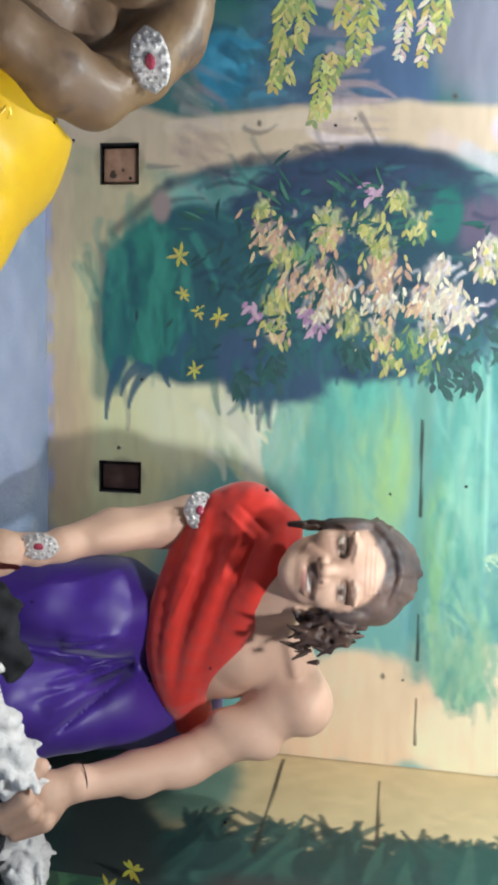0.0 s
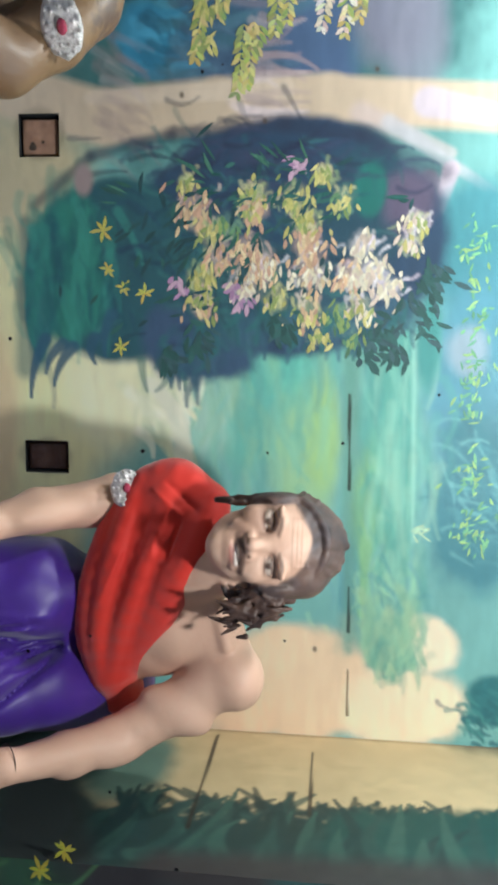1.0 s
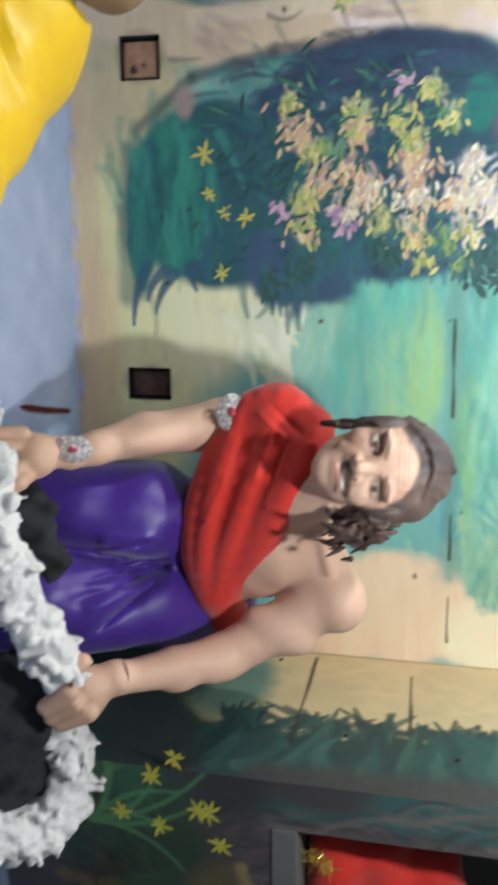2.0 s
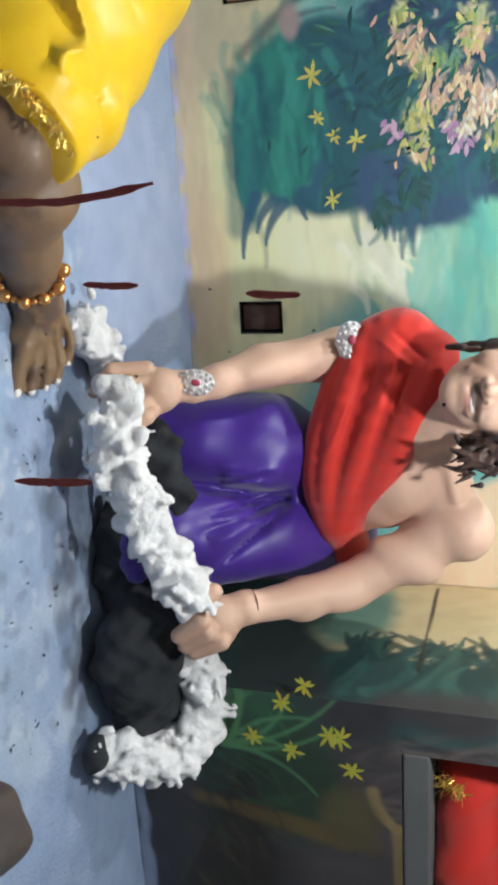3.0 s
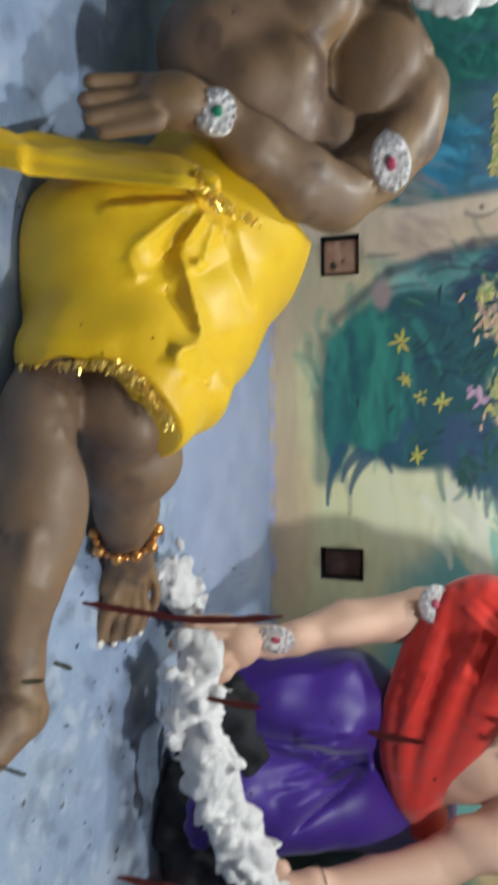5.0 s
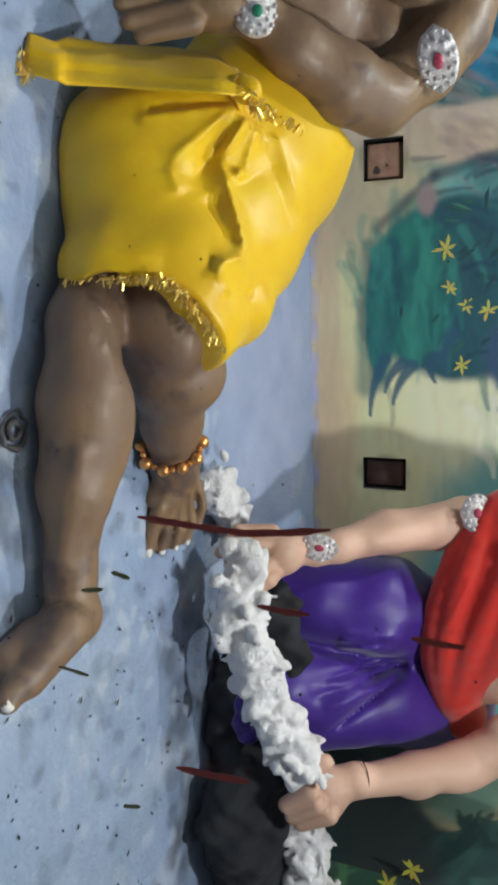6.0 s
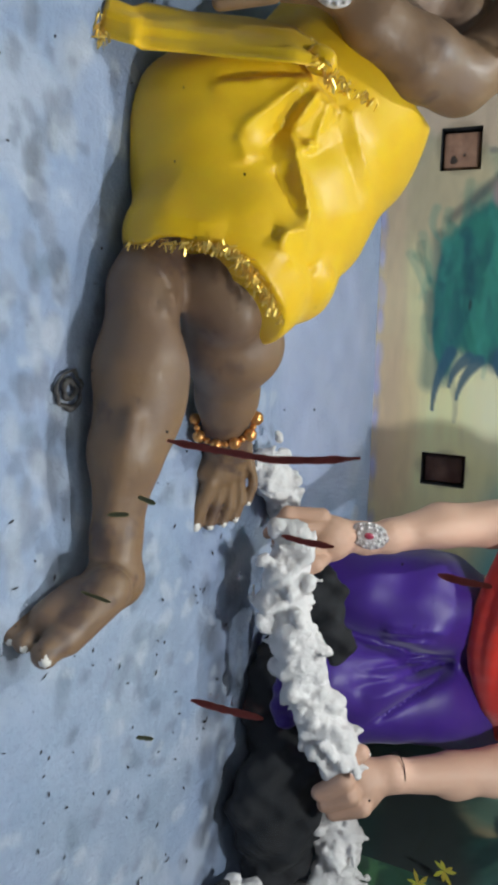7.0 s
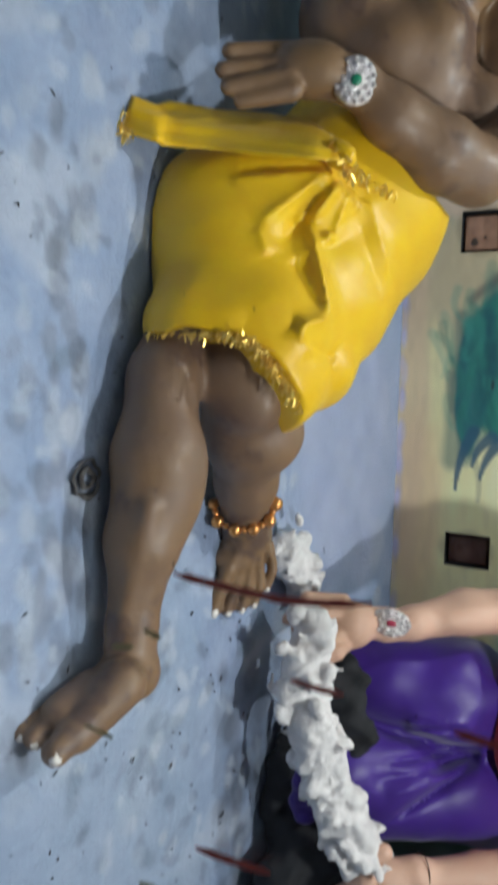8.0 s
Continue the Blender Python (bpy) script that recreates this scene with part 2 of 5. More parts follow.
class Form:
    """A smooth solid from blended tapered limbs and ellipsoids, meshed on a grid."""

    def __init__(self, step=0.005):
        self.step, self.items, self.folds = step, [], []

    def limb(self, p0, r0, p1, r1, k=0.012, group=0):
        self.items.append(("limb", np.array(p0, float), r0, np.array(p1, float), r1, k, group))
        return self

    def chain(self, pts, k=0.012, group=0):
        for (p, r), (q, s) in zip(pts, pts[1:]):
            self.limb(p, r, q, s, k, group)
        return self

    def egg(self, c, radii, k=0.012, group=0, rot=(0, 0, 0)):
        m = np.array(Euler([radians(a) for a in rot]).to_matrix())
        self.items.append(("egg", np.array(c, float), np.array(radii, float), m, None, k, group))
        return self

    def cut(self, c, radii, k=0.006, rot=(0, 0, 0)):
        m = np.array(Euler([radians(a) for a in rot]).to_matrix())
        self.items.append(("cut", np.array(c, float), np.array(radii, float), m, None, k, -1))
        return self

    def fold(self, p, q, height, width, through_=(0.0, 0.88, -0.47)):
        """A crease line across the drape: raises (or sinks) the surface along p to q."""
        n_ = np.array(through_, float)
        self.folds.append((np.array(p, float), np.array(q, float), height, width, n_ / np.linalg.norm(n_)))
        return self

    def bounds(self):
        lo, hi = np.full(3, 9.0), np.full(3, -9.0)
        for it in self.items:
            if it[0] == "limb":
                for p, r in ((it[1], it[2]), (it[3], it[4])):
                    lo, hi = np.minimum(lo, p - r), np.maximum(hi, p + r)
            elif it[0] == "egg":
                r = max(it[2])
                lo, hi = np.minimum(lo, it[1] - r), np.maximum(hi, it[1] + r)
        return lo - 0.03, hi + 0.03

    def distance(self, it, x, y, z):
        if it[0] == "limb":
            _, p, r0, q, r1, _, _ = it
            d = q - p
            t = np.clip(((x - p[0]) * d[0] + (y - p[1]) * d[1] + (z - p[2]) * d[2]) / (d @ d + 1e-9), 0, 1)
            return np.sqrt((x - p[0] - t * d[0]) ** 2 + (y - p[1] - t * d[1]) ** 2 + (z - p[2] - t * d[2]) ** 2) - (r0 + (r1 - r0) * t)
        _, c, rad, m, _, _, _ = it
        a, b, e = x - c[0], y - c[1], z - c[2]
        u, v, w = (m[0, i] * a + m[1, i] * b + m[2, i] * e for i in range(3))
        k0 = np.sqrt((u / rad[0]) ** 2 + (v / rad[1]) ** 2 + (w / rad[2]) ** 2)
        k1 = np.sqrt((u / rad[0] ** 2) ** 2 + (v / rad[1] ** 2) ** 2 + (w / rad[2] ** 2) ** 2) + 1e-9
        return k0 * (k0 - 1) / k1

    def mesh(self, name, mats, warp=None, keep=None, colours=None, spots=(), hollow=None):
        lo, hi = self.bounds()
        s = self.step
        ax = [np.arange(lo[i], hi[i], s, dtype=np.float32) for i in range(3)]
        n = [len(a) for a in ax]
        field = np.full(n, 0.06, np.float32)
        near = np.full(n, 0.06, np.float32)
        label = np.zeros(n, np.int8)
        for it in self.items:
            if it[0] == "limb":
                r = max(it[2], it[4]) + 0.05
                a, b = np.minimum(it[1], it[3]) - r, np.maximum(it[1], it[3]) + r
            else:
                r = max(it[2]) + 0.05
                a, b = it[1] - r, it[1] + r
            win = tuple(slice(*np.searchsorted(ax[i], (a[i], b[i]))) for i in range(3))
            x, y, z = (ax[0][win[0]][:, None, None], ax[1][win[1]][None, :, None], ax[2][win[2]][None, None, :])
            d = self.distance(it, x, y, z).astype(np.float32)
            f, k = field[win], it[5]
            if it[0] == "cut":
                h = np.clip(0.5 - 0.5 * (f + d) / k, 0, 1)
                field[win] = f + (-d - f) * h + k * h * (1 - h)
                continue
            h = np.clip(0.5 + 0.5 * (f - d) / k, 0, 1)
            field[win] = f + (d - f) * h - k * h * (1 - h)
            closer = d < near[win]
            near[win] = np.where(closer, d, near[win])
            label[win] = np.where(closer, it[6], label[win])
        gx, gy, gz = ax[0][:, None, None], ax[1][None, :, None], ax[2][None, None, :]
        for p, q, height, width, n_ in self.folds:
            dv = q - p
            dv = dv - n_ * (dv @ n_)
            x, y, z = gx - p[0], gy - p[1], gz - p[2]
            out = x * n_[0] + y * n_[1] + z * n_[2]
            x, y, z = x - out * n_[0], y - out * n_[1], z - out * n_[2]
            t = np.clip((x * dv[0] + y * dv[1] + z * dv[2]) / (dv @ dv + 1e-9), -0.15, 1.15)
            dist = np.sqrt((x - t * dv[0]) ** 2 + (y - t * dv[1]) ** 2 + (z - t * dv[2]) ** 2)
            field = field - (height * np.exp(-dist / width) * np.clip(1.1 - np.abs(2 * t - 1) ** 3, 0, 1)).astype(np.float32)
        if warp:
            field = field + warp(gx, gy, gz)
        if hollow:
            field = np.maximum(field, np.where(hollow(gx, gy, gz), -(field + 0.008), -1).astype(np.float32))
        if keep:
            field = np.maximum(field, keep(gx, gy, gz))
        inside = field < 0
        corners = [(i, j, k) for i in (0, 1) for j in (0, 1) for k in (0, 1)]
        cut = lambda a, o: a[o[0]:n[0] - 1 + o[0], o[1]:n[1] - 1 + o[1], o[2]:n[2] - 1 + o[2]]
        count = sum(cut(inside, o).astype(np.int8) for o in corners)
        cells = np.argwhere((count > 0) & (count < 8))
        ids = np.full([m - 1 for m in n], -1, np.int64)
        ids[tuple(cells.T)] = np.arange(len(cells))
        total, hits = np.zeros((len(cells), 3)), np.zeros(len(cells))
        for a in corners:
            for axis in range(3):
                if a[axis]:
                    continue
                b = tuple(a[i] + (i == axis) for i in range(3))
                fa, fb = field[tuple((cells + a).T)], field[tuple((cells + b).T)]
                cross = (fa < 0) != (fb < 0)
                t = np.where(cross, fa / np.where(cross, fa - fb, 1), 0)
                p = np.array(a, float) + np.outer(t, np.array(b, float) - a)
                total += np.where(cross[:, None], p, 0)
                hits += cross
        co = lo + (cells + total / hits[:, None]) * s
        quads = []
        for axis in range(3):
            o, q = [(1, 2), (2, 0), (0, 1)][axis]
            sl = [slice(1, m - 1) for m in n]
            sl2 = list(sl)
            sl[axis], sl2[axis] = slice(0, n[axis] - 1), slice(1, n[axis])
            ia, ib = inside[tuple(sl)], inside[tuple(sl2)]
            at = np.argwhere(ia != ib)
            flip = ib[tuple(at.T)]
            cell = at + [0 if i == axis else 1 for i in range(3)]
            e1, e2 = np.eye(3, dtype=int)[o], np.eye(3, dtype=int)[q]
            four = np.stack([ids[tuple((cell - m).T)] for m in (0 * e1, e1, e1 + e2, e2)], 1)
            four[flip] = four[flip][:, ::-1]
            quads.append(four)
        quads = np.concatenate(quads)
        quads = quads[(quads >= 0).all(1)]
        me = bpy.data.meshes.new(name)
        me.vertices.add(len(co))
        me.vertices.foreach_set("co", co.astype(np.float32).ravel())
        me.loops.add(quads.size)
        me.loops.foreach_set("vertex_index", quads.ravel().astype(np.int32))
        me.polygons.add(len(quads))
        me.polygons.foreach_set("loop_start", np.arange(0, quads.size, 4, dtype=np.int32))
        me.update(calc_edges=True)
        for one in mats:
            me.materials.append(one)
        which = label[tuple(cells[quads[:, 0]].T)]
        if colours:
            tone = np.array([srgb(*one) for one in colours])[label[tuple(cells.T)]]
            for _ in range(2):
                total, hits = np.zeros_like(tone), np.zeros(len(tone))
                for i in range(4):
                    np.add.at(total, quads[:, i], tone[quads].mean(1))
                    np.add.at(hits, quads[:, i], 1)
                tone = total / np.maximum(hits, 1)[:, None]
            for centre, radii, colour, soft, op in spots:
                dd = np.sqrt((((co - np.array(centre)) / np.array(radii)) ** 2).sum(1))
                mk = np.clip((1 + soft / 2 - dd) / soft, 0, 1) * op
                tone += (np.array(srgb(*colour)) - tone) * mk[:, None]
            att = me.color_attributes.new("paint", "FLOAT_COLOR", "POINT")
            att.data.foreach_set("color", np.concatenate([tone, np.ones((len(tone), 1))], 1).astype(np.float32).ravel())
            which = which * 0
        me.polygons.foreach_set("material_index", which.astype(np.int32))
        me.polygons.foreach_set("use_smooth", [True] * len(quads))
        return new(name, me)


# ---------------- structure ----------------
WALL_Y, SIDE_X, TOP = 1.87, 1.14, 2.2
slab("wall_north", (-1.5, WALL_Y + 0.06, -0.1), (1.9, WALL_Y + 0.2, TOP), PLASTER)
# unseen outer shell, added to close the room and bounce fill light
slab("unseen_wall_west", (-1.5, -1.5, -0.1), (-1.36, WALL_Y + 0.06, TOP), PLASTER)
slab("unseen_wall_south", (-1.5, -1.64, -0.1), (1.9, -1.5, TOP), PLASTER)
slab("unseen_wall_east", (1.76, -1.5, -0.1), (1.9, WALL_Y + 0.06, TOP), PLASTER)
slab("unseen_ceiling", (-1.5, -1.64, TOP), (1.9, WALL_Y + 0.2, TOP + 0.1), PLASTER)

# back wall: the painted glade
YG, PK, WH = [(194, 190, 118), (210, 202, 136), (156, 172, 110)], [(220, 186, 152), (226, 204, 166), (206, 166, 144)], [(228, 218, 192), (216, 198, 184), (232, 226, 206)]
GR = [(110, 152, 114), (90, 132, 104), (140, 166, 106)]
NICHES = [(-0.098, -0.019, 0.114, 0.197), (0.539, 0.603, 0.111, 0.203)]
m = Canvas(-1.36, SIDE_X, 0.0, 1.3, 0.0035, (108, 160, 138))
m.blob(0.3, 0.1, 1.9, 0.13, (206, 194, 132), soft=0.7, rag=0.1)
m.blob(-0.2, 0.12, 0.5, 0.14, (186, 172, 124), soft=0.7)
m.blob(0.42, 0.16, 0.28, 0.16, (214, 208, 142), soft=0.8)
m.blob(0.42, 0.30, 0.12, 0.10, (216, 212, 156), soft=0.9)
m.blob(0.5, 0.05, 0.2, 0.05, (206, 170, 118), soft=0.9, op=0.6)
m.blob(0.25, 0.03, 0.4, 0.03, (204, 176, 130), soft=0.9, op=0.6)
# upper shade left of the clearing
m.blob(-0.5, 0.5, 0.5, 0.55, (62, 104, 92), soft=0.5)
m.blob(-0.259, 0.541, 0.24, 0.12, (72, 98, 108), soft=0.6)
m.blob(-0.204, 0.690, 0.26, 0.07, (74, 96, 112), soft=0.6, rot=-4)
m.blob(-0.278, 0.828, 0.10, 0.07, (116, 118, 118), soft=0.8)
m.blob(-0.240, 0.870, 0.16, 0.05, (122, 124, 122), soft=0.8, op=0.8)
m.blob(-0.455, 0.408, 0.10, 0.12, (38, 96, 78), soft=0.6)
m.blob(-0.538, 0.492, 0.10, 0.14, (44, 110, 84), soft=0.6)
m.blob(-0.234, 0.368, 0.07, 0.05, (58, 128, 138), soft=0.6)
m.dabs(-0.233, 0.391, 0.03, 0.03, 30, 0.06, 0.010, 70, [(46, 116, 130), (74, 150, 160), (40, 84, 92)], 0.6)
m.dabs(-0.481, 0.450, 0.07, 0.09, 90, 0.05, 0.006, 20, [(30, 84, 66), (60, 134, 104), (28, 66, 60)], 0.55, spread=60)
m.dabs(-0.238, 0.542, 0.12, 0.06, 90, 0.08, 0.012, 80, [(60, 104, 104), (82, 118, 120), (56, 78, 92)], 0.5, spread=30)
# pale branch sweeping over the cave mouth
for a, b, w in (((-0.158, 0.048), (-0.087, 0.292), 0.05), ((-0.094, 0.292), (-0.111, 0.502), 0.048), ((-0.114, 0.502), (-0.120, 0.714), 0.046),
                ((-0.120, 0.714), (-0.101, 1.020), 0.042)):
    m.stroke(*a, *b, w, w, (192, 172, 132), 1.0, soft=0.35)
m.stroke(-0.127, 0.258, -0.140, 0.630, 0.012, 0.02, (206, 188, 150), 0.7)
m.dabs(-0.128, 0.326, 0.06, 0.012, 26, 0.10, 0.009, 60, [(140, 118, 106), (156, 134, 118), (206, 190, 166)], 0.22, spread=15)
m.dabs(-0.123, 0.609, 0.10, 0.014, 40, 0.10, 0.009, 88, [(206, 190, 168), (168, 146, 130), (150, 132, 124)], 0.5, spread=8)
m.stroke(-0.094, 0.773, -0.022, 0.941, 0.02, 0.01, (196, 178, 156), 0.6, soft=0.8)
m.stroke(-0.112, 0.896, -0.091, 1.008, 0.028, 0.02, (188, 176, 164), 0.9)
m.stroke(-0.078, 0.825, 0.053, 1.028, 0.014, 0.008, (176, 176, 160), 0.7, soft=0.8)
m.stroke(0.008, 0.942, 0.182, 0.893, 0.016, 0.006, (196, 180, 168), 0.95)
m.stroke(0.028, 0.902, 0.130, 0.865, 0.02, 0.01, (150, 130, 128), 0.8)
# teal woods beyond
m.blob(0.160, 1.001, 0.13, 0.10, (70, 132, 124), soft=0.5)
m.blob(0.425, 1.005, 0.22, 0.09, (84, 140, 138), soft=0.5)
m.blob(0.339, 0.990, 0.05, 0.04, (140, 160, 152), soft=0.8)
m.blob(0.645, 1.016, 0.18, 0.09, (66, 122, 116), soft=0.5)
m.dabs(0.623, 1.026, 0.10, 0.05, 90, 0.05, 0.005, 60, [(60, 112, 110), (110, 168, 150), (82, 140, 130)], 0.5, spread=50)
# water and sunlit glade
m.blob(0.409, 0.595, 0.18, 0.13, (106, 168, 134), soft=0.5)
m.blob(0.374, 0.626, 0.10, 0.06, (98, 180, 144), soft=0.7)
m.blob(0.458, 0.484, 0.12, 0.06, (150, 186, 152), soft=0.7)
m.blob(0.562, 0.677, 0.12, 0.06, (150, 188, 124), soft=0.9, op=0.8)
m.blob(0.515, 0.719, 0.13, 0.03, (150, 186, 108), soft=0.9, op=0.8)
m.blob(0.542, 0.850, 0.32, 0.055, (96, 160, 130), soft=0.6)
m.blob(0.735, 0.816, 0.20, 0.035, (124, 172, 114), soft=0.7)
m.blob(0.847, 0.865, 0.14, 0.05, (126, 176, 136), soft=0.6)
m.blob(0.831, 0.777, 0.13, 0.02, (92, 146, 136), soft=0.8)
m.dabs(0.475, 0.608, 0.12, 0.07, 120, 0.12, 0.011, 0, [(92, 166, 136), (118, 182, 146), (140, 180, 126), (88, 150, 128)], 0.3, spread=12)
m.dabs(0.597, 0.863, 0.16, 0.035, 110, 0.13, 0.010, 0, [(86, 158, 128), (124, 184, 146), (146, 190, 148), (76, 138, 118)], 0.35, spread=10)
m.dabs(0.884, 0.834, 0.07, 0.05, 70, 0.05, 0.006, 15, [(98, 150, 140), (150, 196, 142), (84, 140, 128)], 0.5, spread=40)
m.stroke(0.313, 0.888, 0.718, 0.901, 0.005, 0.004, (150, 196, 160), 0.5, soft=0.9)
m.stroke(0.324, 0.872, 0.663, 0.879, 0.004, 0.003, (130, 182, 148), 0.4, soft=0.9)
m.stroke(0.316, 0.770, 0.924, 0.781, 0.018, 0.012, (96, 140, 104), 0.5, soft=0.9)
m.blob(0.319, 0.915, 0.10, 0.02, (70, 140, 120), soft=0.8)
# cream strokes at the bank
m.dabs(0.473, 0.404, 0.035, 0.03, 40, 0.09, 0.012, 20, [(232, 226, 182), (214, 210, 160), (190, 196, 146)], 0.6, spread=25)
m.stroke(0.417, 0.374, 0.563, 0.440, 0.014, 0.02, (206, 204, 164), 0.8, bend=0.02)
# warm bare plaster at the corner
m.blob(1.029, 0.684, 0.13, 0.16, (218, 190, 142), soft=0.3, rag=0.15)
m.blob(1.081, 0.534, 0.10, 0.10, (222, 188, 140), soft=0.5)
m.blob(1.067, 0.898, 0.09, 0.12, (228, 206, 156), soft=0.4)
m.blob(0.933, 0.935, 0.06, 0.07, (228, 208, 160), soft=0.4)
m.blob(1.147, 0.392, 0.06, 0.12, (190, 170, 130), soft=0.6)
m.blob(1.065, 0.205, 0.2, 0.12, (86, 104, 92), soft=0.6)
m.blob(0.957, 0.865, 0.055, 0.05, (112, 160, 122), soft=0.9, rag=0.9, grain=30)
m.dabs(0.928, 0.869, 0.035, 0.03, 90, 0.07, 0.010, 0, [(110, 160, 124), (136, 176, 128), (88, 140, 116), (150, 178, 128)], 0.5, spread=30)
m.blob(0.924, 0.781, 0.05, 0.03, (122, 154, 124), soft=0.9, rag=0.8)
m.blob(1.038, 1.070, 0.05, 0.05, (46, 104, 96), soft=0.4)
m.dabs(1.087, 1.061, 0.03, 0.03, 40, 0.03, 0.006, 60, [(38, 92, 88), (60, 122, 106)], 0.8, spread=40)
# cave-like dark bush
m.blob(0.136, 0.640, 0.225, 0.30, (46, 68, 80), soft=0.12, rag=0.05)
m.blob(0.194, 0.307, 0.18, 0.17, (44, 84, 82), soft=0.15, rag=0.08)
m.blob(0.323, 0.492, 0.09, 0.12, (56, 80, 92), soft=0.3, rag=0.3)
m.blob(0.083, 0.785, 0.12, 0.10, (44, 74, 78), soft=0.3)
m.blob(0.195, 0.202, 0.15, 0.085, (46, 116, 92), soft=0.45, rag=0.3)
m.blob(0.241, 0.148, 0.14, 0.03, (44, 104, 92), soft=0.4)
m.stroke(0.106, 0.124, 0.391, 0.118, 0.014, 0.02, (38, 86, 82), 0.6, soft=1.0)
m.blob(0.234, 0.556, 0.09, 0.16, (50, 96, 84), soft=0.6, op=0.7, rag=0.5)
m.blob(0.336, 0.413, 0.07, 0.06, (58, 80, 94), soft=0.5)
m.blob(0.062, 0.866, 0.06, 0.05, (92, 84, 92), soft=0.7)
m.blob(0.042, 0.794, 0.05, 0.03, (38, 104, 86), soft=0.5)
for a, b, w in (((0.073, 0.142), (-0.020, 0.259), 0.010), ((-0.020, 0.259), (-0.060, 0.416), 0.011), ((-0.060, 0.416), (-0.075, 0.632), 0.012), ((-0.075, 0.632), (-0.056, 0.779), 0.014),
                ((-0.056, 0.779), (0.013, 0.932), 0.016)):
    m.stroke(*a, *b, w, w, (44, 52, 62), 0.6, soft=1.2)
m.dabs(0.195, 0.213, 0.06, 0.05, 120, 0.10, 0.010, 5, [(52, 128, 100), (36, 96, 84), (62, 140, 112), (34, 78, 80)], 0.45, spread=22)
m.dabs(0.137, 0.553, 0.10, 0.13, 220, 0.06, 0.006, 60, [(46, 92, 86), (36, 58, 72), (60, 112, 98), (40, 70, 82), (30, 48, 60)], 0.45, spread=60)
m.dabs(-0.011, 0.592, 0.03, 0.15, 60, 0.07, 0.006, 100, [(48, 58, 72), (58, 66, 80), (40, 48, 60)], 0.6, spread=25)
m.blob(0.024, 0.242, 0.03, 0.018, (146, 128, 112), soft=0.8)
for a, b in (((0.332, 0.160), (0.449, 0.128)), ((0.342, 0.196), (0.401, 0.160)), ((0.347, 0.217), (0.426, 0.176)), ((0.329, 0.261), (0.380, 0.262)), ((0.283, 0.296), (0.365, 0.283))):
    m.stroke(*a, *b, 0.013, 0.003, (48, 84, 92), 0.9, soft=0.5, bend=-0.008)
BLOOM = ((0.079, 0.456, 0.026, 34, PK), (0.027, 0.445, 0.012, 10, YG), (0.121, 0.489, 0.02, 16, YG), (0.074, 0.581, 0.02, 28, PK + YG), (0.053, 0.576, 0.02, 16, YG),
                         (0.164, 0.517, 0.022, 26, PK), (0.153, 0.566, 0.02, 24, PK), (0.184, 0.594, 0.022, 28, PK + WH), (0.217, 0.567, 0.024, 24, PK + WH), (0.207, 0.473, 0.02, 24, YG),
                         (0.261, 0.479, 0.02, 22, PK + YG), (0.142, 0.680, 0.024, 34, PK), (0.194, 0.686, 0.026, 36, PK + WH), (0.269, 0.683, 0.02, 24, YG + PK), (0.058, 0.656, 0.02, 24, YG),
                         (0.100, 0.673, 0.02, 18, YG), (0.058, 0.747, 0.02, 18, GR + YG), (0.141, 0.781, 0.018, 20, WH), (0.204, 0.762, 0.022, 34, PK + WH), (0.193, 0.804, 0.022, 34, WH),
                         (0.225, 0.837, 0.018, 26, WH), (0.257, 0.785, 0.02, 20, YG + WH), (0.099, 0.884, 0.016, 14, WH + YG), (0.141, 0.870, 0.014, 12, WH + YG), (0.017, 0.708, 0.014, 12, YG),
                         (0.311, 0.776, 0.02, 14, GR), (0.312, 0.711, 0.016, 12, YG), (0.111, 0.522, 0.02, 12, GR), (0.279, 0.742, 0.02, 12, GR), (0.248, 0.622, 0.02, 10, YG))
for u, v, s, n, cols in BLOOM:
    m.blob(u, v, s * 1.15, s * 1.05, cols[0], soft=1.0, op=0.4, rag=0.5, grain=60)
    m.dabs(u, v, s * 0.8, s * 0.8, 14, 0.02, 0.004, -20, cols, 0.6, spread=50)
for i in range(150):
    m.blob(-0.4 + 1.5 * m.rng.rand(), 0.002 + 0.008 * m.rng.rand(), 0.02, 0.007, [(176, 184, 206), (196, 178, 150), (168, 160, 160)][i % 3], soft=1.0, op=0.35, rag=0.6)
for u, v in ((0.381, 0.413), (0.391, 0.459), (0.323, 0.492), (0.299, 0.558), (0.319, 0.646), (0.317, 0.711), (0.315, 0.796), (0.282, 0.847)):
    m.dabs(u, v, 0.02, 0.02, 16, 0.05, 0.009, -10, [(52, 84, 90), (60, 92, 98), (46, 100, 88)], 0.75, spread=40)
# brush grain and grime over all
g = fbm(m.u * 0.6, m.v * 2.2, 40, seed=3) - 0.5
m.c *= (1 + 0.22 * g)[..., None]
g = fbm(m.u, m.v, 5, seed=9) - 0.5
m.c *= (1 + 0.25 * g)[..., None]
m.c = np.minimum(m.c * np.array((1.28, 1.3, 1.74)), 0.9)
# board joints
m.stroke(0.430, 0.768, 0.619, 0.773, 0.0028, 0.0028, (40, 50, 44), 0.9)
m.stroke(0.819, 0.778, 0.912, 0.780, 0.0026, 0.0026, (44, 60, 60), 0.9)
m.stroke(0.995, 0.781, 1.091, 0.783, 0.0024, 0.0022, (96, 74, 50), 0.9)
for u, v in ((-0.082, 0.595), (0.952, 0.713), (-0.171, 0.800), (-0.130, 0.436)):
    m.blob(u, v, 0.006, 0.005, (84, 72, 62), soft=0.6, op=0.8)
hole = np.zeros((len(m.vs) - 1, len(m.us) - 1), bool)
